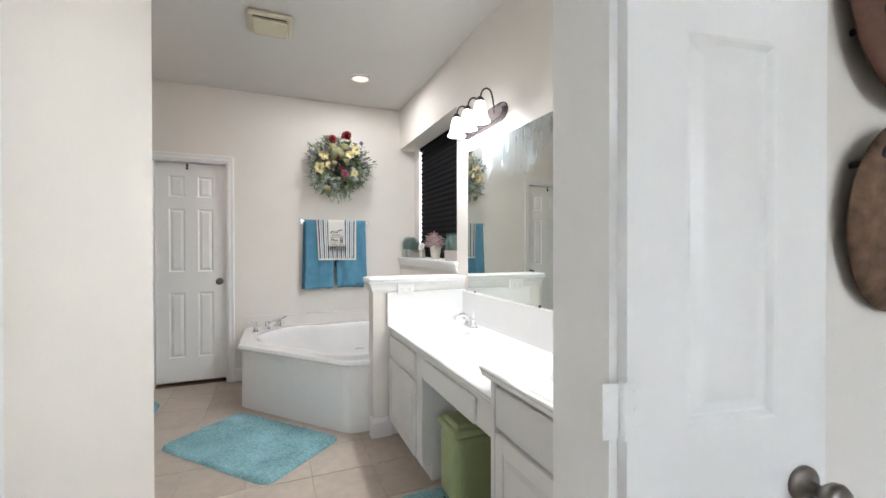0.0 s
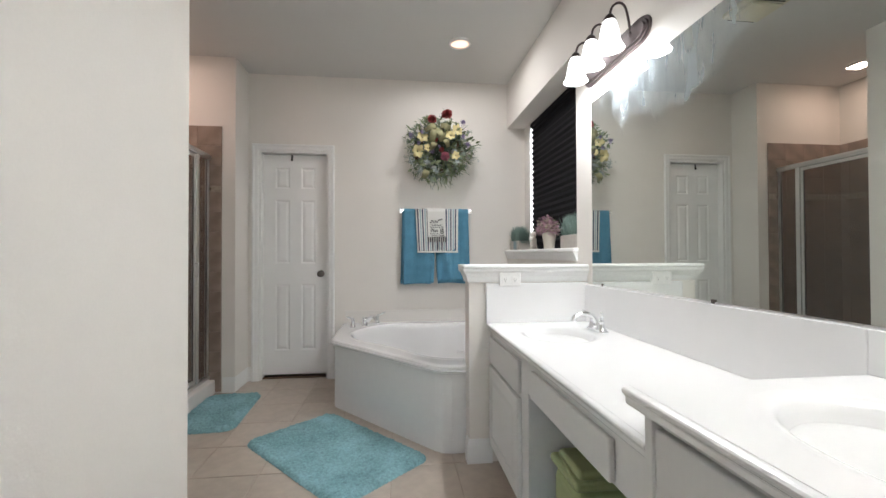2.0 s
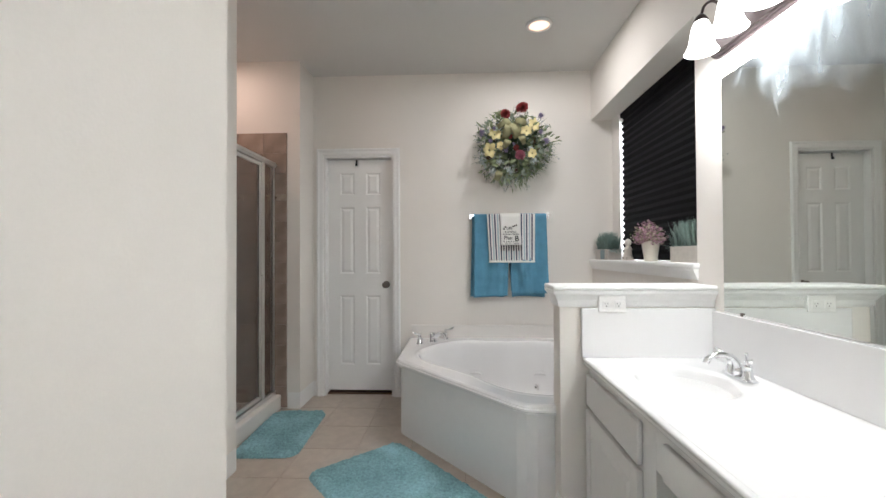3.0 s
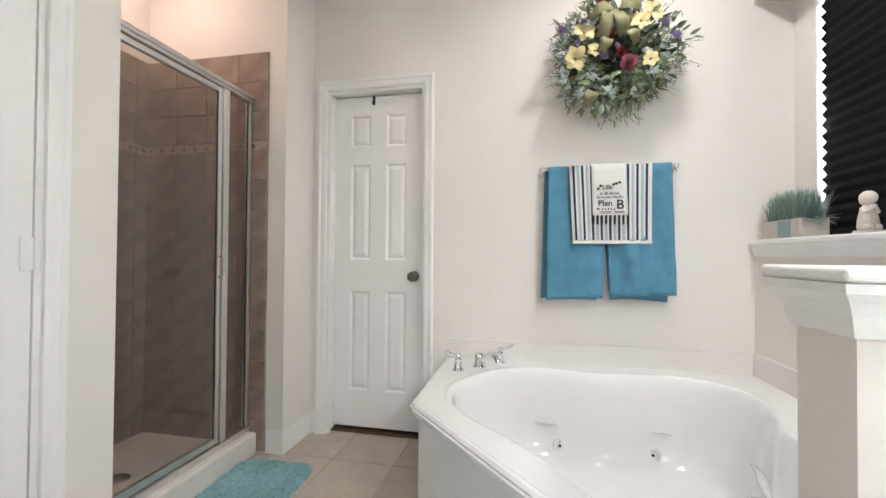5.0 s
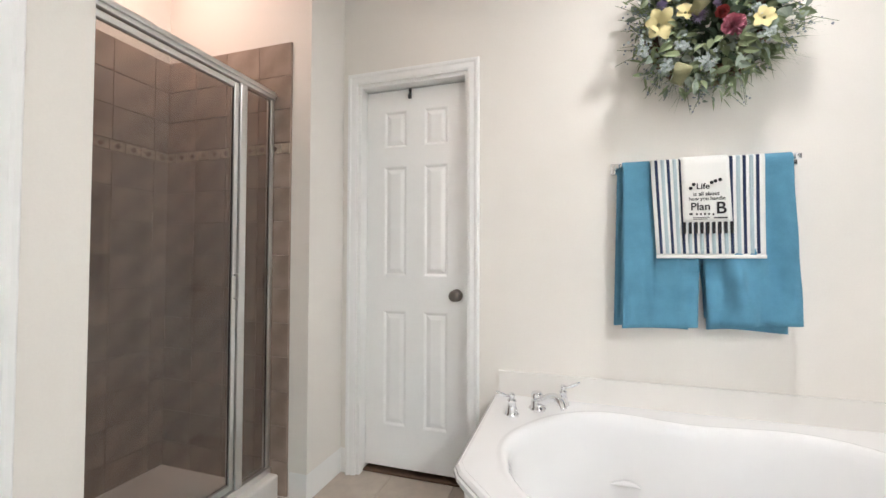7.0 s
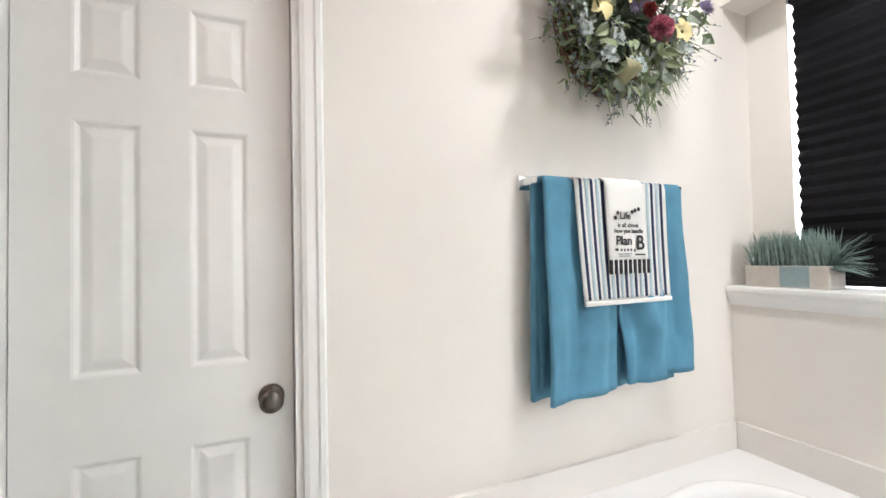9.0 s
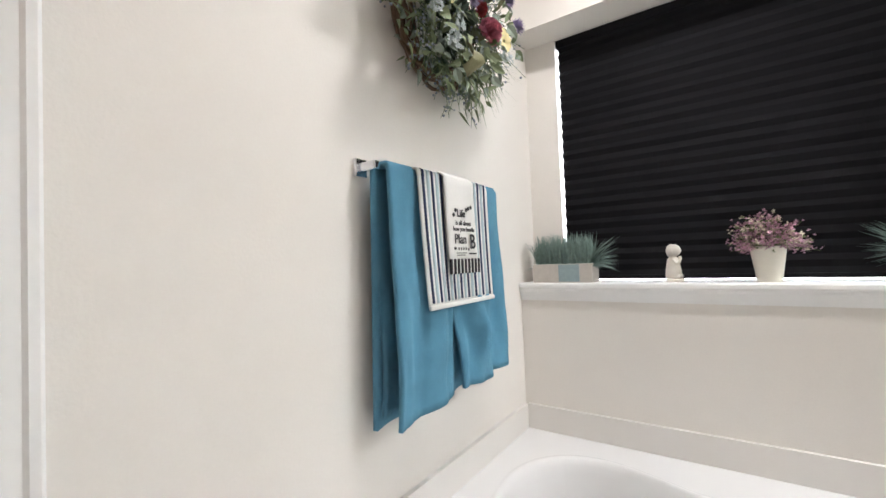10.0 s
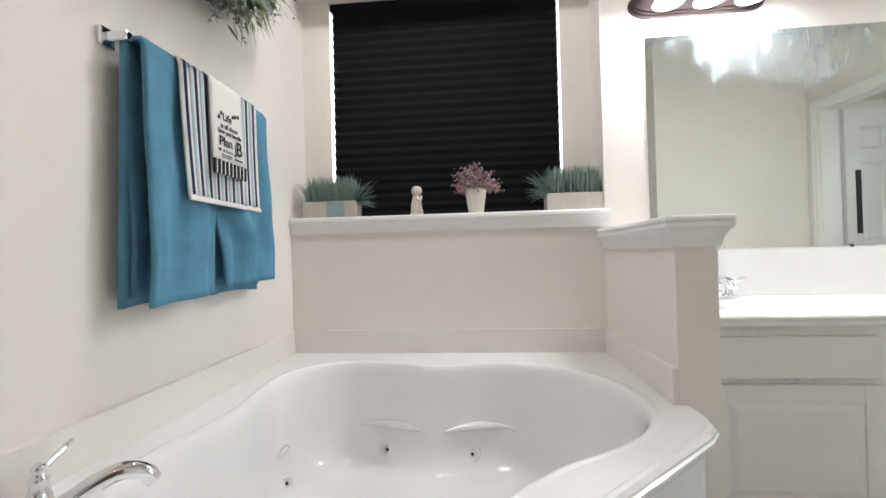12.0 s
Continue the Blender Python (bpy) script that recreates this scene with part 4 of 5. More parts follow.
tap = thing("tub_faucet", "chrome deck-mounted tub faucet with two lever handles", "faucet")
part("handle", lever(pose(0.03, 4.235, DECK, 0, 0, 225) @ Matrix.Scale(1.15, 4)), CHROME, tap, smooth=True)
part("handle", lever(pose(0.23, 4.425, DECK, 0, 0, 5) @ Matrix.Scale(1.1, 4)), CHROME, tap, smooth=True)
bm = turned([(0.036, DECK), (0.036, DECK + 0.006), (0.028, DECK + 0.012), (0.024, DECK + 0.045), (0.026, DECK + 0.062), (0.02, DECK + 0.074), (0.008, DECK + 0.078)], 24, at=(0.125, 4.335, 0))
sp = arc([(0.13, 4.33, DECK + 0.035), (0.155, 4.296, DECK + 0.052), (0.18, 4.262, DECK + 0.078), (0.205, 4.23, DECK + 0.091), (0.226, 4.204, DECK + 0.082), (0.237, 4.192, DECK + 0.06)], 6)
tube(sp, [0.02 - 0.006 * i / len(sp) for i in range(len(sp))], 16, bm)
part("spout", bm, CHROME, tap, smooth=True)

# ---- towels ----
bar = thing("towel_bar", "chrome towel bar fixed to the wall", "towel bar")
part("rail", block((0.462, 4.433, 1.548), (1.10, 4.447, 1.562), 0.003), CHROME, bar)
for x in (0.458, 1.104):
    bm = block((x - 0.022, 4.486, 1.53), (x + 0.022, 4.4995, 1.58), 0.004)
    block((x - 0.011, 4.428, 1.543), (x + 0.011, 4.487, 1.567), 0.004, bm)
    part("bracket", bm, CHROME, bar)


def cloth(name, sheet, nu, nv, material, parent, label="", thick=0.006):
    bm = bmesh.new()
    g = [[bm.verts.new(sheet(i / nu, j / nv)) for j in range(nv + 1)] for i in range(nu + 1)]
    for i in range(nu):
        for j in range(nv):
            bm.faces.new((g[i][j], g[i + 1][j], g[i + 1][j + 1], g[i][j + 1]))
    ob = part(name, bm, material, parent, label, smooth=True)
    s = ob.modifiers.new("cloth", "SOLIDIFY")
    s.thickness, s.offset = thick, 0
    return ob


def draped(x0t, x1t, x0b, x1b, front, z_top, z_front, z_back, folds, bulge=0.0, skew=0.0):
    """A sheet over the bar: u across, v from the hem in front, over the bar and down behind."""
    def sheet(u, v):
        lf, lb = z_top - z_front, z_top - z_back
        s = v * (lf + lb + 0.05)
        if s < lf:
            d, y, z = (lf - s) / lf, front, z_front + s
        elif s < lf + 0.05:
            a = math.pi * (s - lf) / 0.05
            d, y, z = 0, front + (4.44 - front) * (1 - math.cos(a)), z_top + 0.010 * math.sin(a)
        else:
            d, y, z = (s - lf - 0.05) / lb, 2 * 4.44 - front, z_top - (s - lf - 0.05)
        x = (x0t + (x0b - x0t) * d) * (1 - u) + (x1t + (x1b - x1t) * d) * u
        w = folds(u, d)
        z += skew * (u - 0.5) * d
        return (x, y - w - bulge * d * d, z)
    return sheet


def crumple(u, d, seed):
    """Soft wrinkles that deepen towards the hem."""
    a = noise.noise(Vector((u * 3.2 + seed, d * 2.0, 0.3)))
    b = noise.noise(Vector((u * 7.5 + seed, d * 3.5 + 1.5 * u, 2.7)))
    return (0.018 * a + 0.010 * b) * min(1, d * 2.2)


bt = thing("bath_towel", "teal folded bath towel hung over the towel bar", "towel")
wave = lambda u, d: 0.014 * d * math.sin(3.1 * u * math.pi + 0.6 + 0.5 * d) + 0.006 * d * math.sin(12 * u + 4 * d) + 0.003 * d * math.sin(15 * d + 5 * u) + crumple(u, d, 0)
cloth("front_fold", draped(0.478, 0.768, 0.47, 0.752, 4.412, 1.556, 0.872, 0.90, wave, 0.012, 0.012), 34, 60, TEAL, bt, thick=0.012)
cloth("front_fold", draped(0.77, 1.078, 0.786, 1.09, 4.410, 1.556, 0.897, 0.92, lambda u, d: 0.017 * d * math.sin(3.6 * u * math.pi + 2.6 + 1.2 * d) + 0.008 * d * math.sin(11 * u - 6 * d) + 0.004 * math.sin(17 * d + 6 * u) * d + 1.6 * crumple(u, d, 7) + 0.026 * math.exp(-((u - 0.25 - 0.55 * (d - 0.62)) / 0.09) ** 2) * min(1, max(0, (d - 0.5) / 0.2)), 0.010, 0.014), 34, 60, TEAL, bt, thick=0.012)
for left, wide in ((0.462, 0.300), (0.775, 0.292)):
    cloth("back_fold", lambda u, v: (left - (0.018 if left < 0.5 else -0.02) * (1 - v) + (wide - 0.018 * (1 - v)) * u, 4.452 + 0.01 * math.sin(7 * u), 0.868 + (1.552 - 0.868) * v + 0.006 * math.sin(4 * u)), 22, 20, TEAL, bt, thick=0.014)
ht = thing("striped_hand_towel", "white hand towel with navy and aqua stripes", "towel")
sheet = draped(0.582, 0.982, 0.60, 0.975, 4.395, 1.558, 1.166, 1.40, lambda u, d: 0.005 * d * math.sin(7 * u + 1), 0.008)
cloth("towel_cloth", sheet, 20, 24, COTTON, ht, thick=0.005)
for i in range(17):
    u0, wide, m = 0.036 + 0.0555 * i, 0.027 if i % 2 == 0 else 0.033, NAVY if i % 2 == 0 else AQUA
    serrate = 0.006 if i % 4 == 0 else 0.0
    cloth("stripe", lambda u, v: Vector(sheet(u0 + wide * u + serrate * (u - 0.5) * (1 if round(v * 72) % 2 else -0.6), 0.018 + 0.70 * v)) + Vector((0, -0.0036, 0)), 2, 72, m, ht, thick=0.0012)
part("hem", block((0.598, 4.374, 1.158), (0.977, 4.3835, 1.172), 0.003), COTTON, ht)
tt = thing("printed_tea_towel", "small white printed towel with a striped fringe", "towel")
sheet2 = draped(0.690, 0.856, 0.696, 0.865, 4.379, 1.560, 1.30, 1.45, lambda u, d: 0.002 * d * math.sin(6 * u), 0.006)
cloth("towel_cloth", sheet2, 10, 20, COTTON, tt, thick=0.005)
for i in range(17):
    x = 0.694 + i * 0.0102
    part("fringe_stripe", block((x, 4.366, 1.256), (x + (0.0055 if i % 2 else 0.0102), 4.373, 1.302), 0.002), INK if i % 2 == 0 else COTTON, tt)
for text, size, x, z in (("Life", 0.033, 0.765, 1.443), ("is all about", 0.021, 0.776, 1.413), ("how you handle", 0.0195, 0.778, 1.394), ("Plan", 0.042, 0.755, 1.362), ("B", 0.066, 0.826, 1.354)):
    words(text, size, (x, 4.3695 + (1.44 - z) * -0.02, z), (90, 0, 0), INK, tt)
bm = bmesh.new()
for x, z, w in ((0.722, 1.335, 0.012), (0.742, 1.334, 0.006), (0.756, 1.334, 0.006), (0.770, 1.334, 0.006), (0.784, 1.334, 0.006), (0.799, 1.332, 0.006)):
    block((x - w / 2, 4.3665, z - 0.005), (x + w / 2, 4.3675, z + 0.003), bm=bm)
block((0.728, 4.3662, 1.3185), (0.786, 4.3672, 1.321), bm=bm)
block((0.73, 4.366, 1.312), (0.778, 4.367, 1.3145), bm=bm)
block((0.80, 4.366, 1.315), (0.846, 4.367, 1.320), bm=bm)
for x, z in ((0.733, 1.452), (0.722, 1.437), (0.808, 1.462), (0.824, 1.467), (0.795, 1.457)):
    turned([(0.007, 0), (0.006, 0.001)], 10, bm, m=pose(x, 4.3693, z, 90))
tagged(part("printed_marks", bm, INK, tt), kind="stuff")

# ---- ledge things ----
LEDGE = 1.18


def blade(bm, foot, tip, width):
    foot, tip = Vector(foot), Vector(tip)
    way = tip - foot
    side = Vector((way.y, -way.x, 0.3)).cross(way).normalized() * width if way.length else Vector((width, 0, 0))
    mid = foot + way * 0.55 + Vector((0, 0, way.length * 0.10))
    a, b, c, d = bm.verts.new(foot - side), bm.verts.new(foot + side), bm.verts.new(mid + side * 0.8), bm.verts.new(mid - side * 0.8)
    bm.faces.new((a, b, c, d))
    bm.faces.new((d, c, bm.verts.new(tip)))


def planter(at, length, seed, lean):
    rng = random.Random(seed)
    th = thing("grass_planter", "whitewashed wooden box of artificial blue-green grass", "planter", group="ledge planters")
    x, y = at
    h = length / 2
    bm = block((x - 0.052, y - h, LEDGE), (x + 0.052, y + h, LEDGE + 0.012))
    for lo, hi in (((x - 0.055, y - h, LEDGE), (x - 0.045, y + h, LEDGE + 0.083)), ((x + 0.045, y - h, LEDGE), (x + 0.055, y + h, LEDGE + 0.083)), ((x - 0.045, y - h, LEDGE), (x + 0.045, y - h + 0.01, LEDGE + 0.083)), ((x - 0.045, y + h - 0.01, LEDGE), (x + 0.045, y + h, LEDGE + 0.083))):
        block(lo, hi, 0.0015, bm)
    part("box", bm, PLANTER, th)
    bm = bmesh.new()
    block((x - 0.044, y - h + 0.011, LEDGE + 0.013), (x + 0.044, y + h - 0.011, LEDGE + 0.072), bm=bm)
    for i in range(1250):
        fx, fy = x + rng.uniform(-0.042, 0.042), y + rng.uniform(-h + 0.012, h - 0.012)
        k = rng.random()
        hgt = rng.uniform(0.085, 0.16)
        ty = fy + rng.gauss(0, 0.018)
        if k > 0.82:
            side = lean if rng.random() < 0.8 else -lean
            fy = y + side * (h - rng.uniform(0.012, 0.05))
            ty, hgt = fy + side * rng.uniform(0.03, 0.13), rng.uniform(-0.03, 0.13)
        blade(bm, (fx, fy, LEDGE + 0.07), (min(fx + rng.gauss(-0.005, 0.016), 1.615), min(ty, 4.49), LEDGE + 0.07 + hgt), rng.uniform(0.0014, 0.0032))
    part("grass", bm, GRASS, th)
    return th


north_planter = planter((1.545, 4.305), 0.27, 11, -1)
# thin teal patch over part of the box front
part("box_patch", block((1.4885, 4.225, LEDGE + 0.004), (1.4901, 4.318, LEDGE + 0.081), 0.0005), TEALPATCH, north_planter, "teal patch on the box front")
planter((1.545, 3.095), 0.265, 12, 1)

pot = thing("flower_pot", "cream metal pot of mauve artificial heather", "flower pot")
part("pot", turned([(0.036, LEDGE), (0.037, LEDGE + 0.003), (0.053, LEDGE + 0.118), (0.057, LEDGE + 0.121), (0.057, LEDGE + 0.126), (0.050, LEDGE + 0.124), (0.044, LEDGE + 0.10)], 32, at=(1.545, 3.57, 0), close=True), POT, pot, smooth=True)
rng = random.Random(21)
bm, bg, bc = bmesh.new(), bmesh.new(), bmesh.new()
for i in range(150):
    a, e, r = rng.uniform(0, 2 * math.pi), rng.uniform(0.0, 1.45), rng.uniform(0.08, 0.142)
    if rng.random() < 0.22:
        e = rng.uniform(-0.3, 0.1)
    tip = Vector((1.535 + r * math.cos(a) * math.cos(e) * 0.7, 3.57 + r * math.sin(a) * math.cos(e), LEDGE + 0.128 + r * math.sin(e) * 0.8))
    root = Vector((1.545 + 0.02 * math.cos(a), 3.57 + 0.02 * math.sin(a), LEDGE + 0.11))
    tube([root, root.lerp(tip, 0.6) + Vector((0, 0, 0.012)), tip], 0.0008, 4, bg)
    tint = rng.random()
    for k in range(9):
        q = root.lerp(tip, 0.5 + 0.55 * k / 9) + Vector((rng.gauss(0, 0.006), rng.gauss(0, 0.006), rng.gauss(0, 0.006) + 0.008))
        sort = bg if rng.random() < 0.14 else bc if rng.random() < (0.55 if tint > 0.75 else 0.10) else bm
        turn = pose(*q, rng.uniform(-50, 50), rng.uniform(-50, 50), 0)
        size = rng.uniform(0.0045, 0.0085)
        for p in range(4):
            w = turn @ pose(0, 0, 0, 0, 0, 90 * p)
            sort.faces.new([sort.verts.new(w @ Vector(v)) for v in ((0, 0, 0), (size * 0.7, -size * 0.45, size * 0.4), (size * 1.2, 0, size * 0.75), (size * 0.7, size * 0.45, size * 0.4))])
part("stems", bg, STEM, pot)
part("blossom", bm, HEATHER, pot, "mauve blossom")
part("pale_blossom", bc, CREAMBUD, pot, "pale cream buds")

# a small child at prayer, seen as a plain moulded shape
fig = bmesh.new()
FX, FY = 1.525, 3.865
block((FX - 0.030, FY - 0.034, LEDGE), (FX + 0.030, FY + 0.030, LEDGE + 0.012), 0.004, fig)
turned([(0.026, 0.010), (0.029, 0.022), (0.028, 0.045), (0.0235, 0.07), (0.020, 0.088), (0.013, 0.100), (0.008, 0.106)], 24, fig, at=(FX, FY + 0.002, LEDGE))
bmesh.ops.create_icosphere(fig, subdivisions=3, radius=0.023, matrix=Matrix.Translation((FX, FY - 0.004, LEDGE + 0.124)) @ Matrix.Diagonal((0.92, 1.0, 1.05, 1)))
bmesh.ops.create_icosphere(fig, subdivisions=3, radius=0.022, matrix=Matrix.Translation((FX, FY + 0.006, LEDGE + 0.122)) @ Matrix.Diagonal((1.0, 0.9, 1.25, 1)))
turned([(0.004, -0.004), (0.002, 0.003)], 8, fig, m=pose(FX, FY - 0.026, LEDGE + 0.122, 90, 0, 0))
for sgn in (-1, 1):
    tube(arc([(FX + sgn * 0.019, FY + 0.002, LEDGE + 0.088), (FX + sgn * 0.020, FY - 0.012, LEDGE + 0.074), (FX + sgn * 0.006, FY - 0.022, LEDGE + 0.088), (FX + sgn * 0.003, FY - 0.021, LEDGE + 0.100)], 4), 0.006, 8, fig)
    bmesh.ops.create_icosphere(fig, subdivisions=2, radius=0.013, matrix=Matrix.Translation((FX + sgn * 0.013, FY - 0.018, LEDGE + 0.022)))
tagged(link("figurine", fig, PLASTER, smooth=True), "small cream plaster statuette on the window ledge", "figurine")

# ---- wreath ----
wr = thing("flower_wreath", "grapevine wreath with artificial flowers and an olive bow", "wreath")
WC = Vector((0.805, 4.455, 2.112))
rng = random.Random(5)
for k in range(9):
    ph, off, r0 = rng.uniform(0, 6.28), rng.uniform(-0.02, 0.02), 0.205 + rng.uniform(-0.022, 0.022)
    pts = [WC + Vector(((r0 + 0.012 * math.sin(3 * t + ph)) * math.cos(t), off + 0.016 * math.sin(4 * t + ph), (r0 + 0.012 * math.cos(5 * t + ph)) * math.sin(t))) for t in [2 * math.pi * i / 48 for i in range(49)]]
    part("vine", tube(pts, 0.0065, 6), TWIG, wr, smooth=True)


def leaf(bm, foot, out, side, length, width, curl):
    """A lens-shaped leaf folded along its midrib."""
    up = side.cross(out).normalized()
    mid, left, right = [], [], []
    for k in range(5):
        t = k / 4
        c = foot + out * length * t - up * curl * length * t * t
        mid.append(bm.verts.new(c))
        if 0 < k < 4:
            w = width * math.sin(math.pi * (0.12 + 0.86 * t) ** 0.85)
            left.append(bm.verts.new(c + side * w + up * w * 0.35))
            right.append(bm.verts.new(c - side * w + up * w * 0.35))
    for row in (left, right):
        bm.faces.new((mid[0], mid[1], row[0]))
        bm.faces.new((mid[1], mid[2], row[1], row[0]))
        bm.faces.new((mid[2], mid[3], row[2], row[1]))
        bm.faces.new((mid[3], mid[4], row[2]))


def spray(count, material, name, r0, r1, size, seed, lift, slim=0.22):
    rg = random.Random(seed)
    bm = bmesh.new()
    for i in range(count):
        a = rg.uniform(0, 2 * math.pi)
        r = rg.uniform(r0, r1) * (1 + 0.10 * math.sin(3 * a + 1) + 0.05 * math.sin(7 * a))
        c = WC + Vector((r * math.cos(a), -rg.uniform(0.0, lift), r * math.sin(a)))
        s = size * rg.uniform(0.55, 1.35)
        spin = a + rg.gauss(0, 0.8)
        out = Vector((math.cos(spin), rg.gauss(-0.3, 0.4), math.sin(spin))).normalized()
        side = out.cross(Vector((rg.gauss(0, 0.5), -1, rg.gauss(0, 0.5)))).normalized()
        leaf(bm, c, out, side, s, s * slim * rg.uniform(0.7, 1.3), rg.uniform(-0.1, 0.4))
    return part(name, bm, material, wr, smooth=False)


# Darker leaves also stand in for the dark gaps inside the wreath.
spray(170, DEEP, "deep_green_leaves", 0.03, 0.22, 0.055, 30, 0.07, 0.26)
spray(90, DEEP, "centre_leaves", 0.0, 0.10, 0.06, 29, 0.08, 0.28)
spray(300, LEAF, "green_leaves", 0.09, 0.26, 0.050, 31, 0.17)
spray(330, SAGE, "sage_leaves", 0.10, 0.285, 0.040, 32, 0.17, 0.26)
spray(120, LEAF, "outer_leaves", 0.25, 0.315, 0.050, 33, 0.14, 0.12)
bm, bb = bmesh.new(), bmesh.new()
for i in range(130):
    a = rng.uniform(0, 2 * math.pi)
    r1 = rng.uniform(0.27, 0.385) if i < 105 else rng.uniform(0.06, 0.13)
    p = WC + Vector((0.2 * math.cos(a), -0.05, 0.2 * math.sin(a)))
    a2 = a + rng.gauss(0, 0.3)
    q = WC + Vector((r1 * math.cos(a2), -rng.uniform(0.02, 0.16), r1 * math.sin(a2)))
    mid = p.lerp(q, 0.5) + Vector((rng.gauss(0, 0.012), -0.012, rng.gauss(0, 0.012)))
    tube([p, mid, q], [0.0016, 0.0012, 0.0008], 4, bm)
    for k in range(4):
        t = p.lerp(q, 0.55 + 0.11 * k) + Vector((rng.gauss(0, 0.009), rng.gauss(0, 0.006), rng.gauss(0, 0.009)))
        bmesh.ops.create_icosphere(bb, subdivisions=1, radius=rng.uniform(0.0028, 0.0055), matrix=Matrix.Translation(t))
tagged(part("sprig", bm, STEM, wr), kind="stuff")
tagged(part("blue_bud", bb, mat("blue_bud", (0.23, 0.26, 0.31), 0.8, vary=0.3, scale=70), wr), kind="stuff")


def bloom(x, z, size, material, sort, depth=0.12):
    """A flower facing the room: an open one of broad petals, a fluffy puff, a ruffled head or a cluster of florets."""
    rg = random.Random(int(x * 9000) + int(z * 7000))
    c = WC + Vector((x, -depth, z))
    bm = bmesh.new()
    face = Vector((rg.gauss(0, 0.25), -1, rg.gauss(0.15, 0.25))).normalized()
    e1 = face.cross(Vector((0, 0, 1))).normalized()
    e2 = e1.cross(face)
    if sort == "open":
        for i in range(6):
            a = 2 * math.pi * i / 6 + x * 40
            d, t = e1 * math.cos(a) + e2 * math.sin(a), e2 * math.cos(a) - e1 * math.sin(a)
            long, bend = size * rg.uniform(0.95, 1.3), rg.uniform(0.15, 0.55)
            rows3 = []
            hub = hub if i else bm.verts.new(c)
            for k, w in enumerate((0.16, 0.36, 0.46, 0.38, 0.12)):
                u = k / 4
                p = c + d * long * u + face * long * bend * math.sin(u * 2.2)
                rows3.append([bm.verts.new(p + t * size * w * q + face * size * 0.10 * abs(q)) for q in (-1, 0, 1)])
            for k, (p, q) in enumerate(zip([[hub] * 3] + rows3[1:], rows3[1:])):
                for side in (0, 1):
                    bm.faces.new((hub, q[side + 1], q[side]) if not k else (p[side], p[side + 1], q[side + 1], q[side]))
        b = part("flower", bm, material, wr, smooth=True)
        bm = bmesh.new()
        bmesh.ops.create_icosphere(bm, subdivisions=2, radius=size * 0.15, matrix=Matrix.Translation(c + face * size * 0.14))
        part("flower_core", bm, RIBBON, b, smooth=True)
        return
    if sort == "puff":
        for i in range(130):
            v = (face * rg.uniform(0.0, 1.0) + e1 * rg.gauss(0, 0.6) + e2 * rg.gauss(0, 0.6)).normalized()
            blade(bm, c + v * size * 0.15, c + v * size * rg.uniform(0.75, 1.08), size * 0.075)
    elif sort == "ruffle":
        foot = bm.verts.new(c)
        for i in range(64):
            k = i / 64
            a = i * 2.4
            v = (face * (1.05 - k) + (e1 * math.cos(a) + e2 * math.sin(a)) * (0.25 + 0.8 * k)).normalized()
            t = v.cross(face + e1 * 0.3).normalized()
            tip = c + v * size * rg.uniform(0.85, 1.08)
            w, fold = size * rg.uniform(0.2, 0.3), v.cross(t) * size * rg.uniform(-0.14, 0.14)
            edge = [bm.verts.new(tip + t * w * q + fold * (1 if n % 2 else -1)) for n, q in enumerate((-1, -0.35, 0.35, 1))]
            for p, q in zip(edge, edge[1:]):
                bm.faces.new((foot, p, q))
    else:
        for k in range(30):
            q = c + Vector((rg.gauss(0, size * 0.5), rg.uniform(-0.02, 0.012), rg.gauss(0, size * 0.5)))
            s, turn = rg.uniform(0.0055, 0.009), rg.uniform(0, 2)
            n2 = Vector((rg.gauss(0, 0.45), -1, rg.gauss(0, 0.45))).normalized()
            f1 = n2.cross(Vector((0, 0, 1))).normalized()
            f2 = n2.cross(f1)
            for i in range(5):
                a = turn + 2 * math.pi * i / 5
                d, t = f1 * math.cos(a) + f2 * math.sin(a), f2 * math.cos(a) - f1 * math.sin(a)
                bm.faces.new([bm.verts.new(v) for v in (q, q + d * s * 0.7 + t * s * 0.42, q + d * s * 1.15 + n2 * s * 0.2, q + d * s * 0.7 - t * s * 0.42)])
    tagged(part("flower", bm, material, wr), kind="stuff" if sort in ("puff", "cluster") else "")


S = 0.00088
for m, sort, spots in (
        (RED, "ruffle", ((405, 85, 0.042), (562, 42, 0.052), (440, 298, 0.024), (505, 395, 0.024))),
        (PINK, "ruffle", ((542, 468, 0.044),)),
        (YELLOW, "open", ((305, 275, 0.046), (595, 252, 0.044), (660, 190, 0.050), (255, 415, 0.050), (358, 388, 0.036), (648, 458, 0.036))),
        (PURPLE, "puff", ((180, 268, 0.038), (300, 228, 0.024), (268, 338, 0.026), (403, 415, 0.038), (478, 368, 0.020), (732, 258, 0.028), (775, 350, 0.036), (728, 118, 0.034))),
        (PALE, "cluster", ((192, 520, 0.034), (350, 520, 0.030), (280, 615, 0.028), (435, 605, 0.032), (640, 410, 0.028), (665, 520, 0.026), (335, 215, 0.026)))):
    for px, py, size in spots:
        bloom((px - 490) * S, (375 - py) * S, size, m, sort, depth=0.155 + 0.035 * ((px * 7 + py) % 10) / 10)
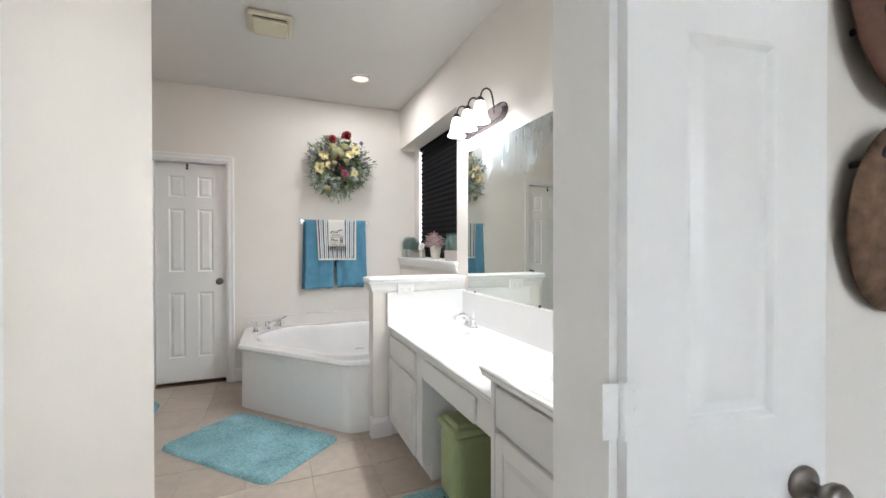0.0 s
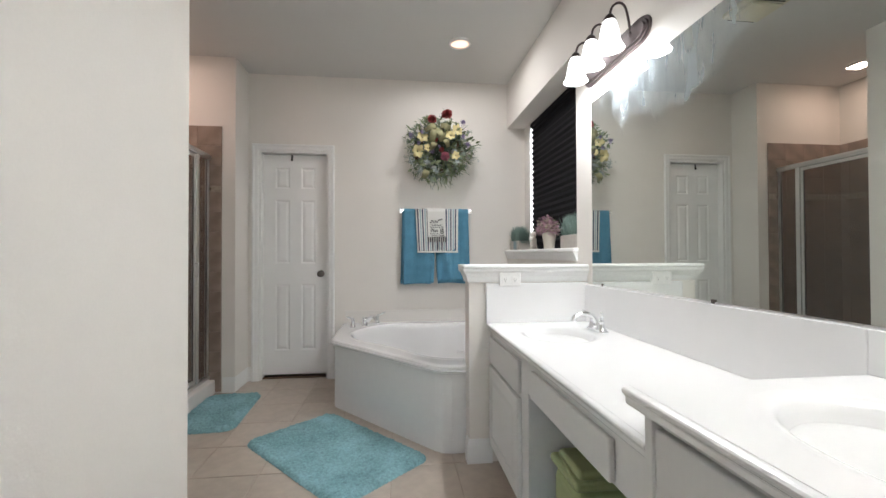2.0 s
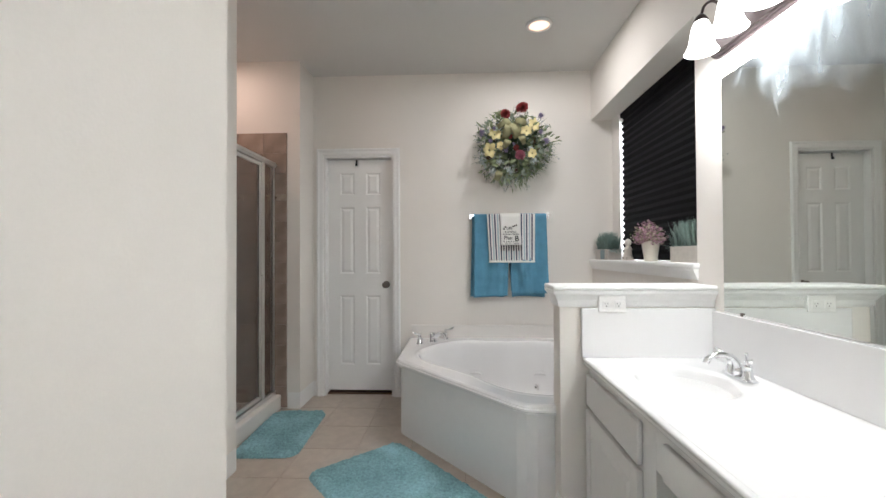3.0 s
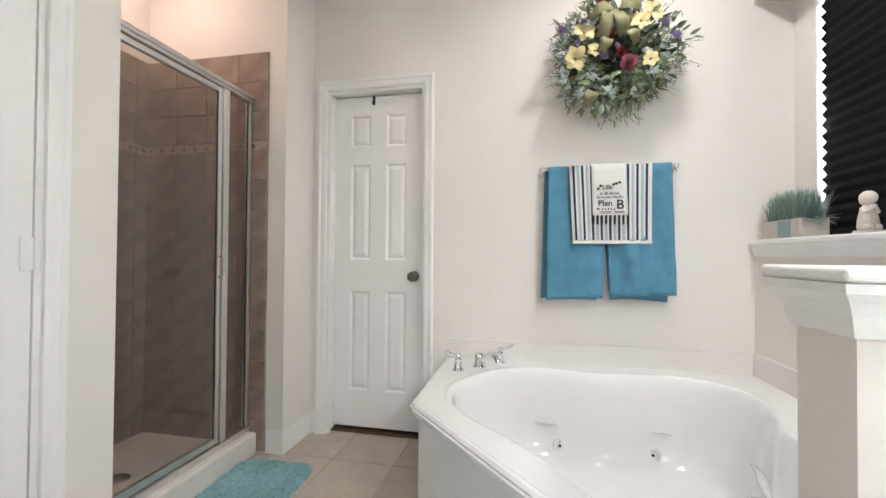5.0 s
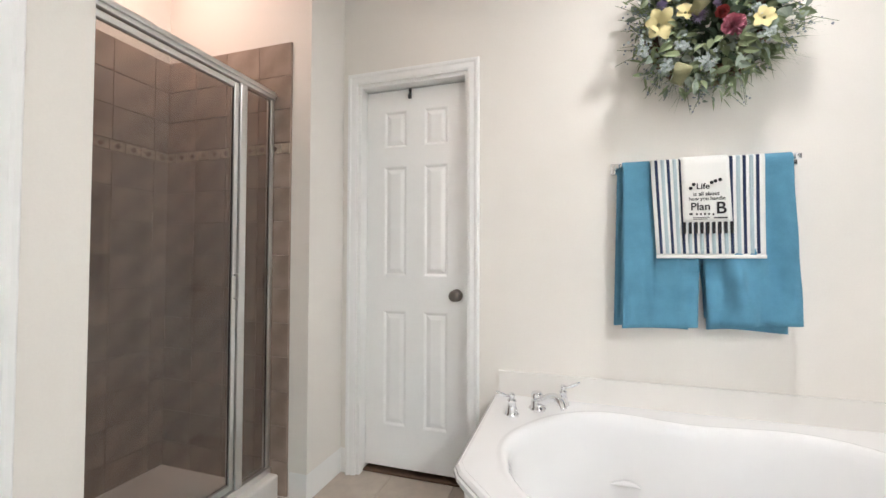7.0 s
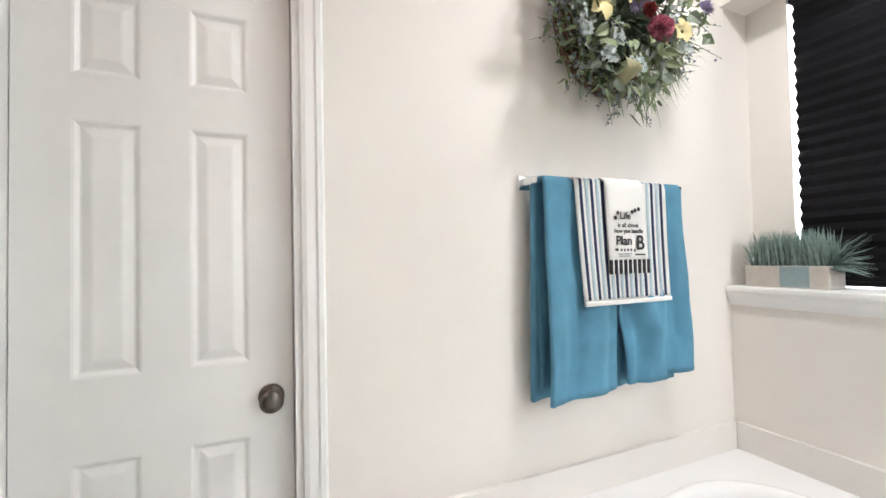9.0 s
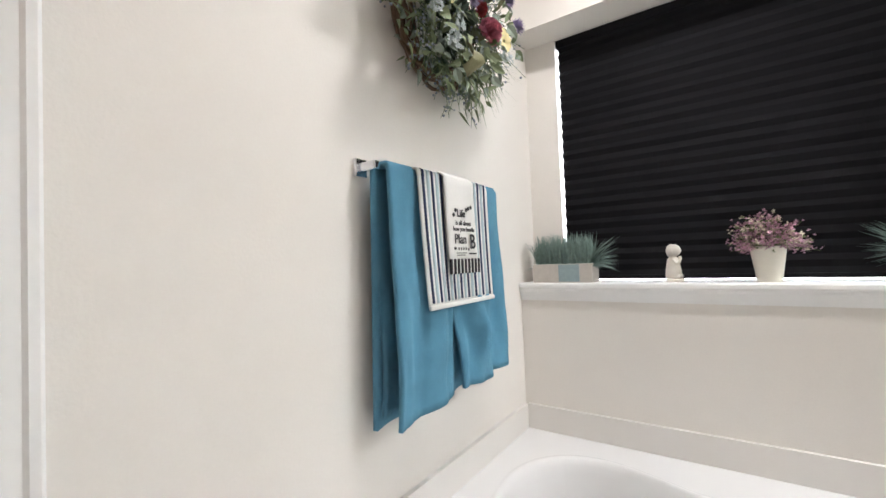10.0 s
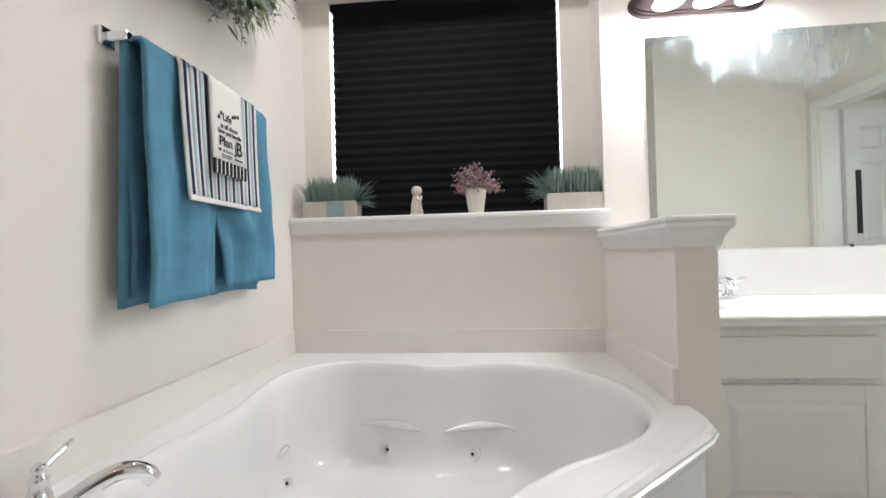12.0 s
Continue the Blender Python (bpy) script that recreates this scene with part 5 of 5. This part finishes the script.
for x0, z0, x1, z1, w in ((-0.035, 0.175, -0.085, 0.045, 0.078), (-0.01, 0.165, 0.015, 0.05, 0.075), (-0.04, 0.19, -0.14, 0.14, 0.055), (0.0, 0.19, 0.09, 0.165, 0.058), (-0.05, 0.035, -0.095, -0.03, 0.055), (0.035, 0.07, 0.07, 0.0, 0.05), (-0.125, -0.215, -0.155, -0.29, 0.062)):
    bm = bmesh.new()
    rows2 = []
    for i in range(11):
        t = i / 10
        c = WC + Vector((x0 + (x1 - x0) * t, -0.19 - 0.035 * math.sin(math.pi * t), z0 + (z1 - z0) * t))
        d = Vector((x1 - x0, 0, z1 - z0)).normalized()
        side = Vector((-d.z, 0.3 * math.sin(6 * t + x0 * 30), d.x)) * w * (0.72 + 0.28 * math.sin(math.pi * min(1, t * 1.1 + 0.1)))
        rows2.append([bm.verts.new(c + side * q + Vector((0, 0.006 * math.cos(9 * q + 3 * t), 0))) for q in (-0.5, -0.17, 0.17, 0.5)])
    for a, b in zip(rows2, rows2[1:]):
        for q in range(3):
            bm.faces.new((a[q], b[q], b[q + 1], a[q + 1]))
    ob = part("bow_loop", bm, RIBBON, wr, "olive burlap ribbon", smooth=True)
    ob.modifiers.new("cloth", "SOLIDIFY").thickness = 0.0015
bm = bmesh.new()
rng = random.Random(77)
for i in range(90):
    a = rng.choice((-0.8, -0.62, -0.45, -0.3, -1.15, -2.0, 0.1)) + rng.gauss(0, 0.16)
    p = WC + Vector((0.22 * math.cos(a), -0.07, 0.22 * math.sin(a)))
    r2, a3 = rng.uniform(0.30, 0.39), a + rng.gauss(0, 0.22)
    q = WC + Vector((r2 * math.cos(a3), -rng.uniform(0.04, 0.17), r2 * math.sin(a3) - 0.01))
    blade(bm, p, q, rng.uniform(0.0016, 0.003))
tagged(part("grass_blade", bm, LEAF, wr, "wispy green grass blades"), kind="stuff")
part("wall_hook", block((0.796, 4.47, 2.33), (0.804, 4.4995, 2.36), 0.002), INK, wr)

# ---- bedroom side: hats on pegs ----
for z, tilt, material, seed in ((1.36, 4, STRAW, 1), (1.85, -3, FELT, 2)):
    hat = thing("sun_hat", "brown woven brimmed hat hanging on a wall peg" if seed == 1 else "dark brown brimmed hat hanging on a wall peg", "hat", group="hats on pegs")
    m = pose(1.53, 0.55, z, 90 + tilt, 0, 0) @ Matrix.Scale(1.13, 4)
    part("brim", turned([(0.085, 0.0), (0.13, -0.006), (0.18, -0.018), (0.195, -0.03), (0.193, -0.034), (0.17, -0.022), (0.10, -0.008), (0.085, -0.004)], 40, m=m, close=False), material, hat, smooth=True)
    part("crown", turned([(0.092, 0.0), (0.09, 0.04), (0.08, 0.085), (0.06, 0.10), (0.02, 0.098)], 40, m=m), material, hat, smooth=True)
    part("hat_band", turned([(0.094, 0.002), (0.0935, 0.028), (0.091, 0.028), (0.092, 0.002)], 40, m=m, close=False), FELT, hat, smooth=True)
pegs = thing("peg_rail", "black metal wall pegs for hats", "hooks")
for z in (1.50, 1.80, 1.95):
    part("peg", tube([(1.40, 0.62, z - 0.02), (1.39, 0.565, z - 0.015), (1.38, 0.54, z + 0.02)], 0.007, 8), INK, pegs)
# Unidentified dark strip, built as a band placed to fit its reflection in view.
strap = thing("dark_strip", "unidentified narrow dark strip on the open entry door", "strap")
part("strip_band", block((-0.0968, 0.485, 1.07), (-0.0900, 0.525, 1.58), 0.002), INK, strap)
bw = thing("window_2", "assumed bedroom window with white frame, out of view", "window", kind="structure")
for lo, hi in (((-0.8, -3.29, 0.75), (-0.75, -3.24, 2.25)), ((1.35, -3.29, 0.75), (1.4, -3.24, 2.25)), ((-0.75, -3.29, 0.75), (1.35, -3.24, 0.8)), ((-0.75, -3.29, 2.2), (1.35, -3.24, 2.25))):
    part("window_frame", block(lo, hi, 0.004), TRIM, bw)

# ---- floor tiles ----
PITCH, X0, Y0 = 0.3425, -0.305, 2.857
bm = block((-PITCH / 2 + 0.0022, -PITCH / 2 + 0.0022, -0.008), (PITCH / 2 - 0.0022, PITCH / 2 - 0.0022, 0.0), 0.002)
mesh = bpy.data.meshes.new("floor_tile")
bm.to_mesh(mesh)
bm.free()
mesh.materials.append(FLOORTILE)
for i in range(-3, 6):
    for j in range(-7, 6):
        x, y = X0 + (i + 0.5) * PITCH, Y0 + (j + 0.5) * PITCH
        if y < 0.8 or (x < -0.4 and y < 1.9) or x > 1.5 or (x < -1.0 and y > 3.1) or y > 4.75 or (y > 4.5 and not -0.95 < x < -0.1):
            continue
        t = new("floor_tile", mesh)
        t.parent = floor
        t.location = (x, y, 0)
        t.rotation_euler = (0, 0, ((i * 3 + j * 5) % 4) * math.pi / 2)
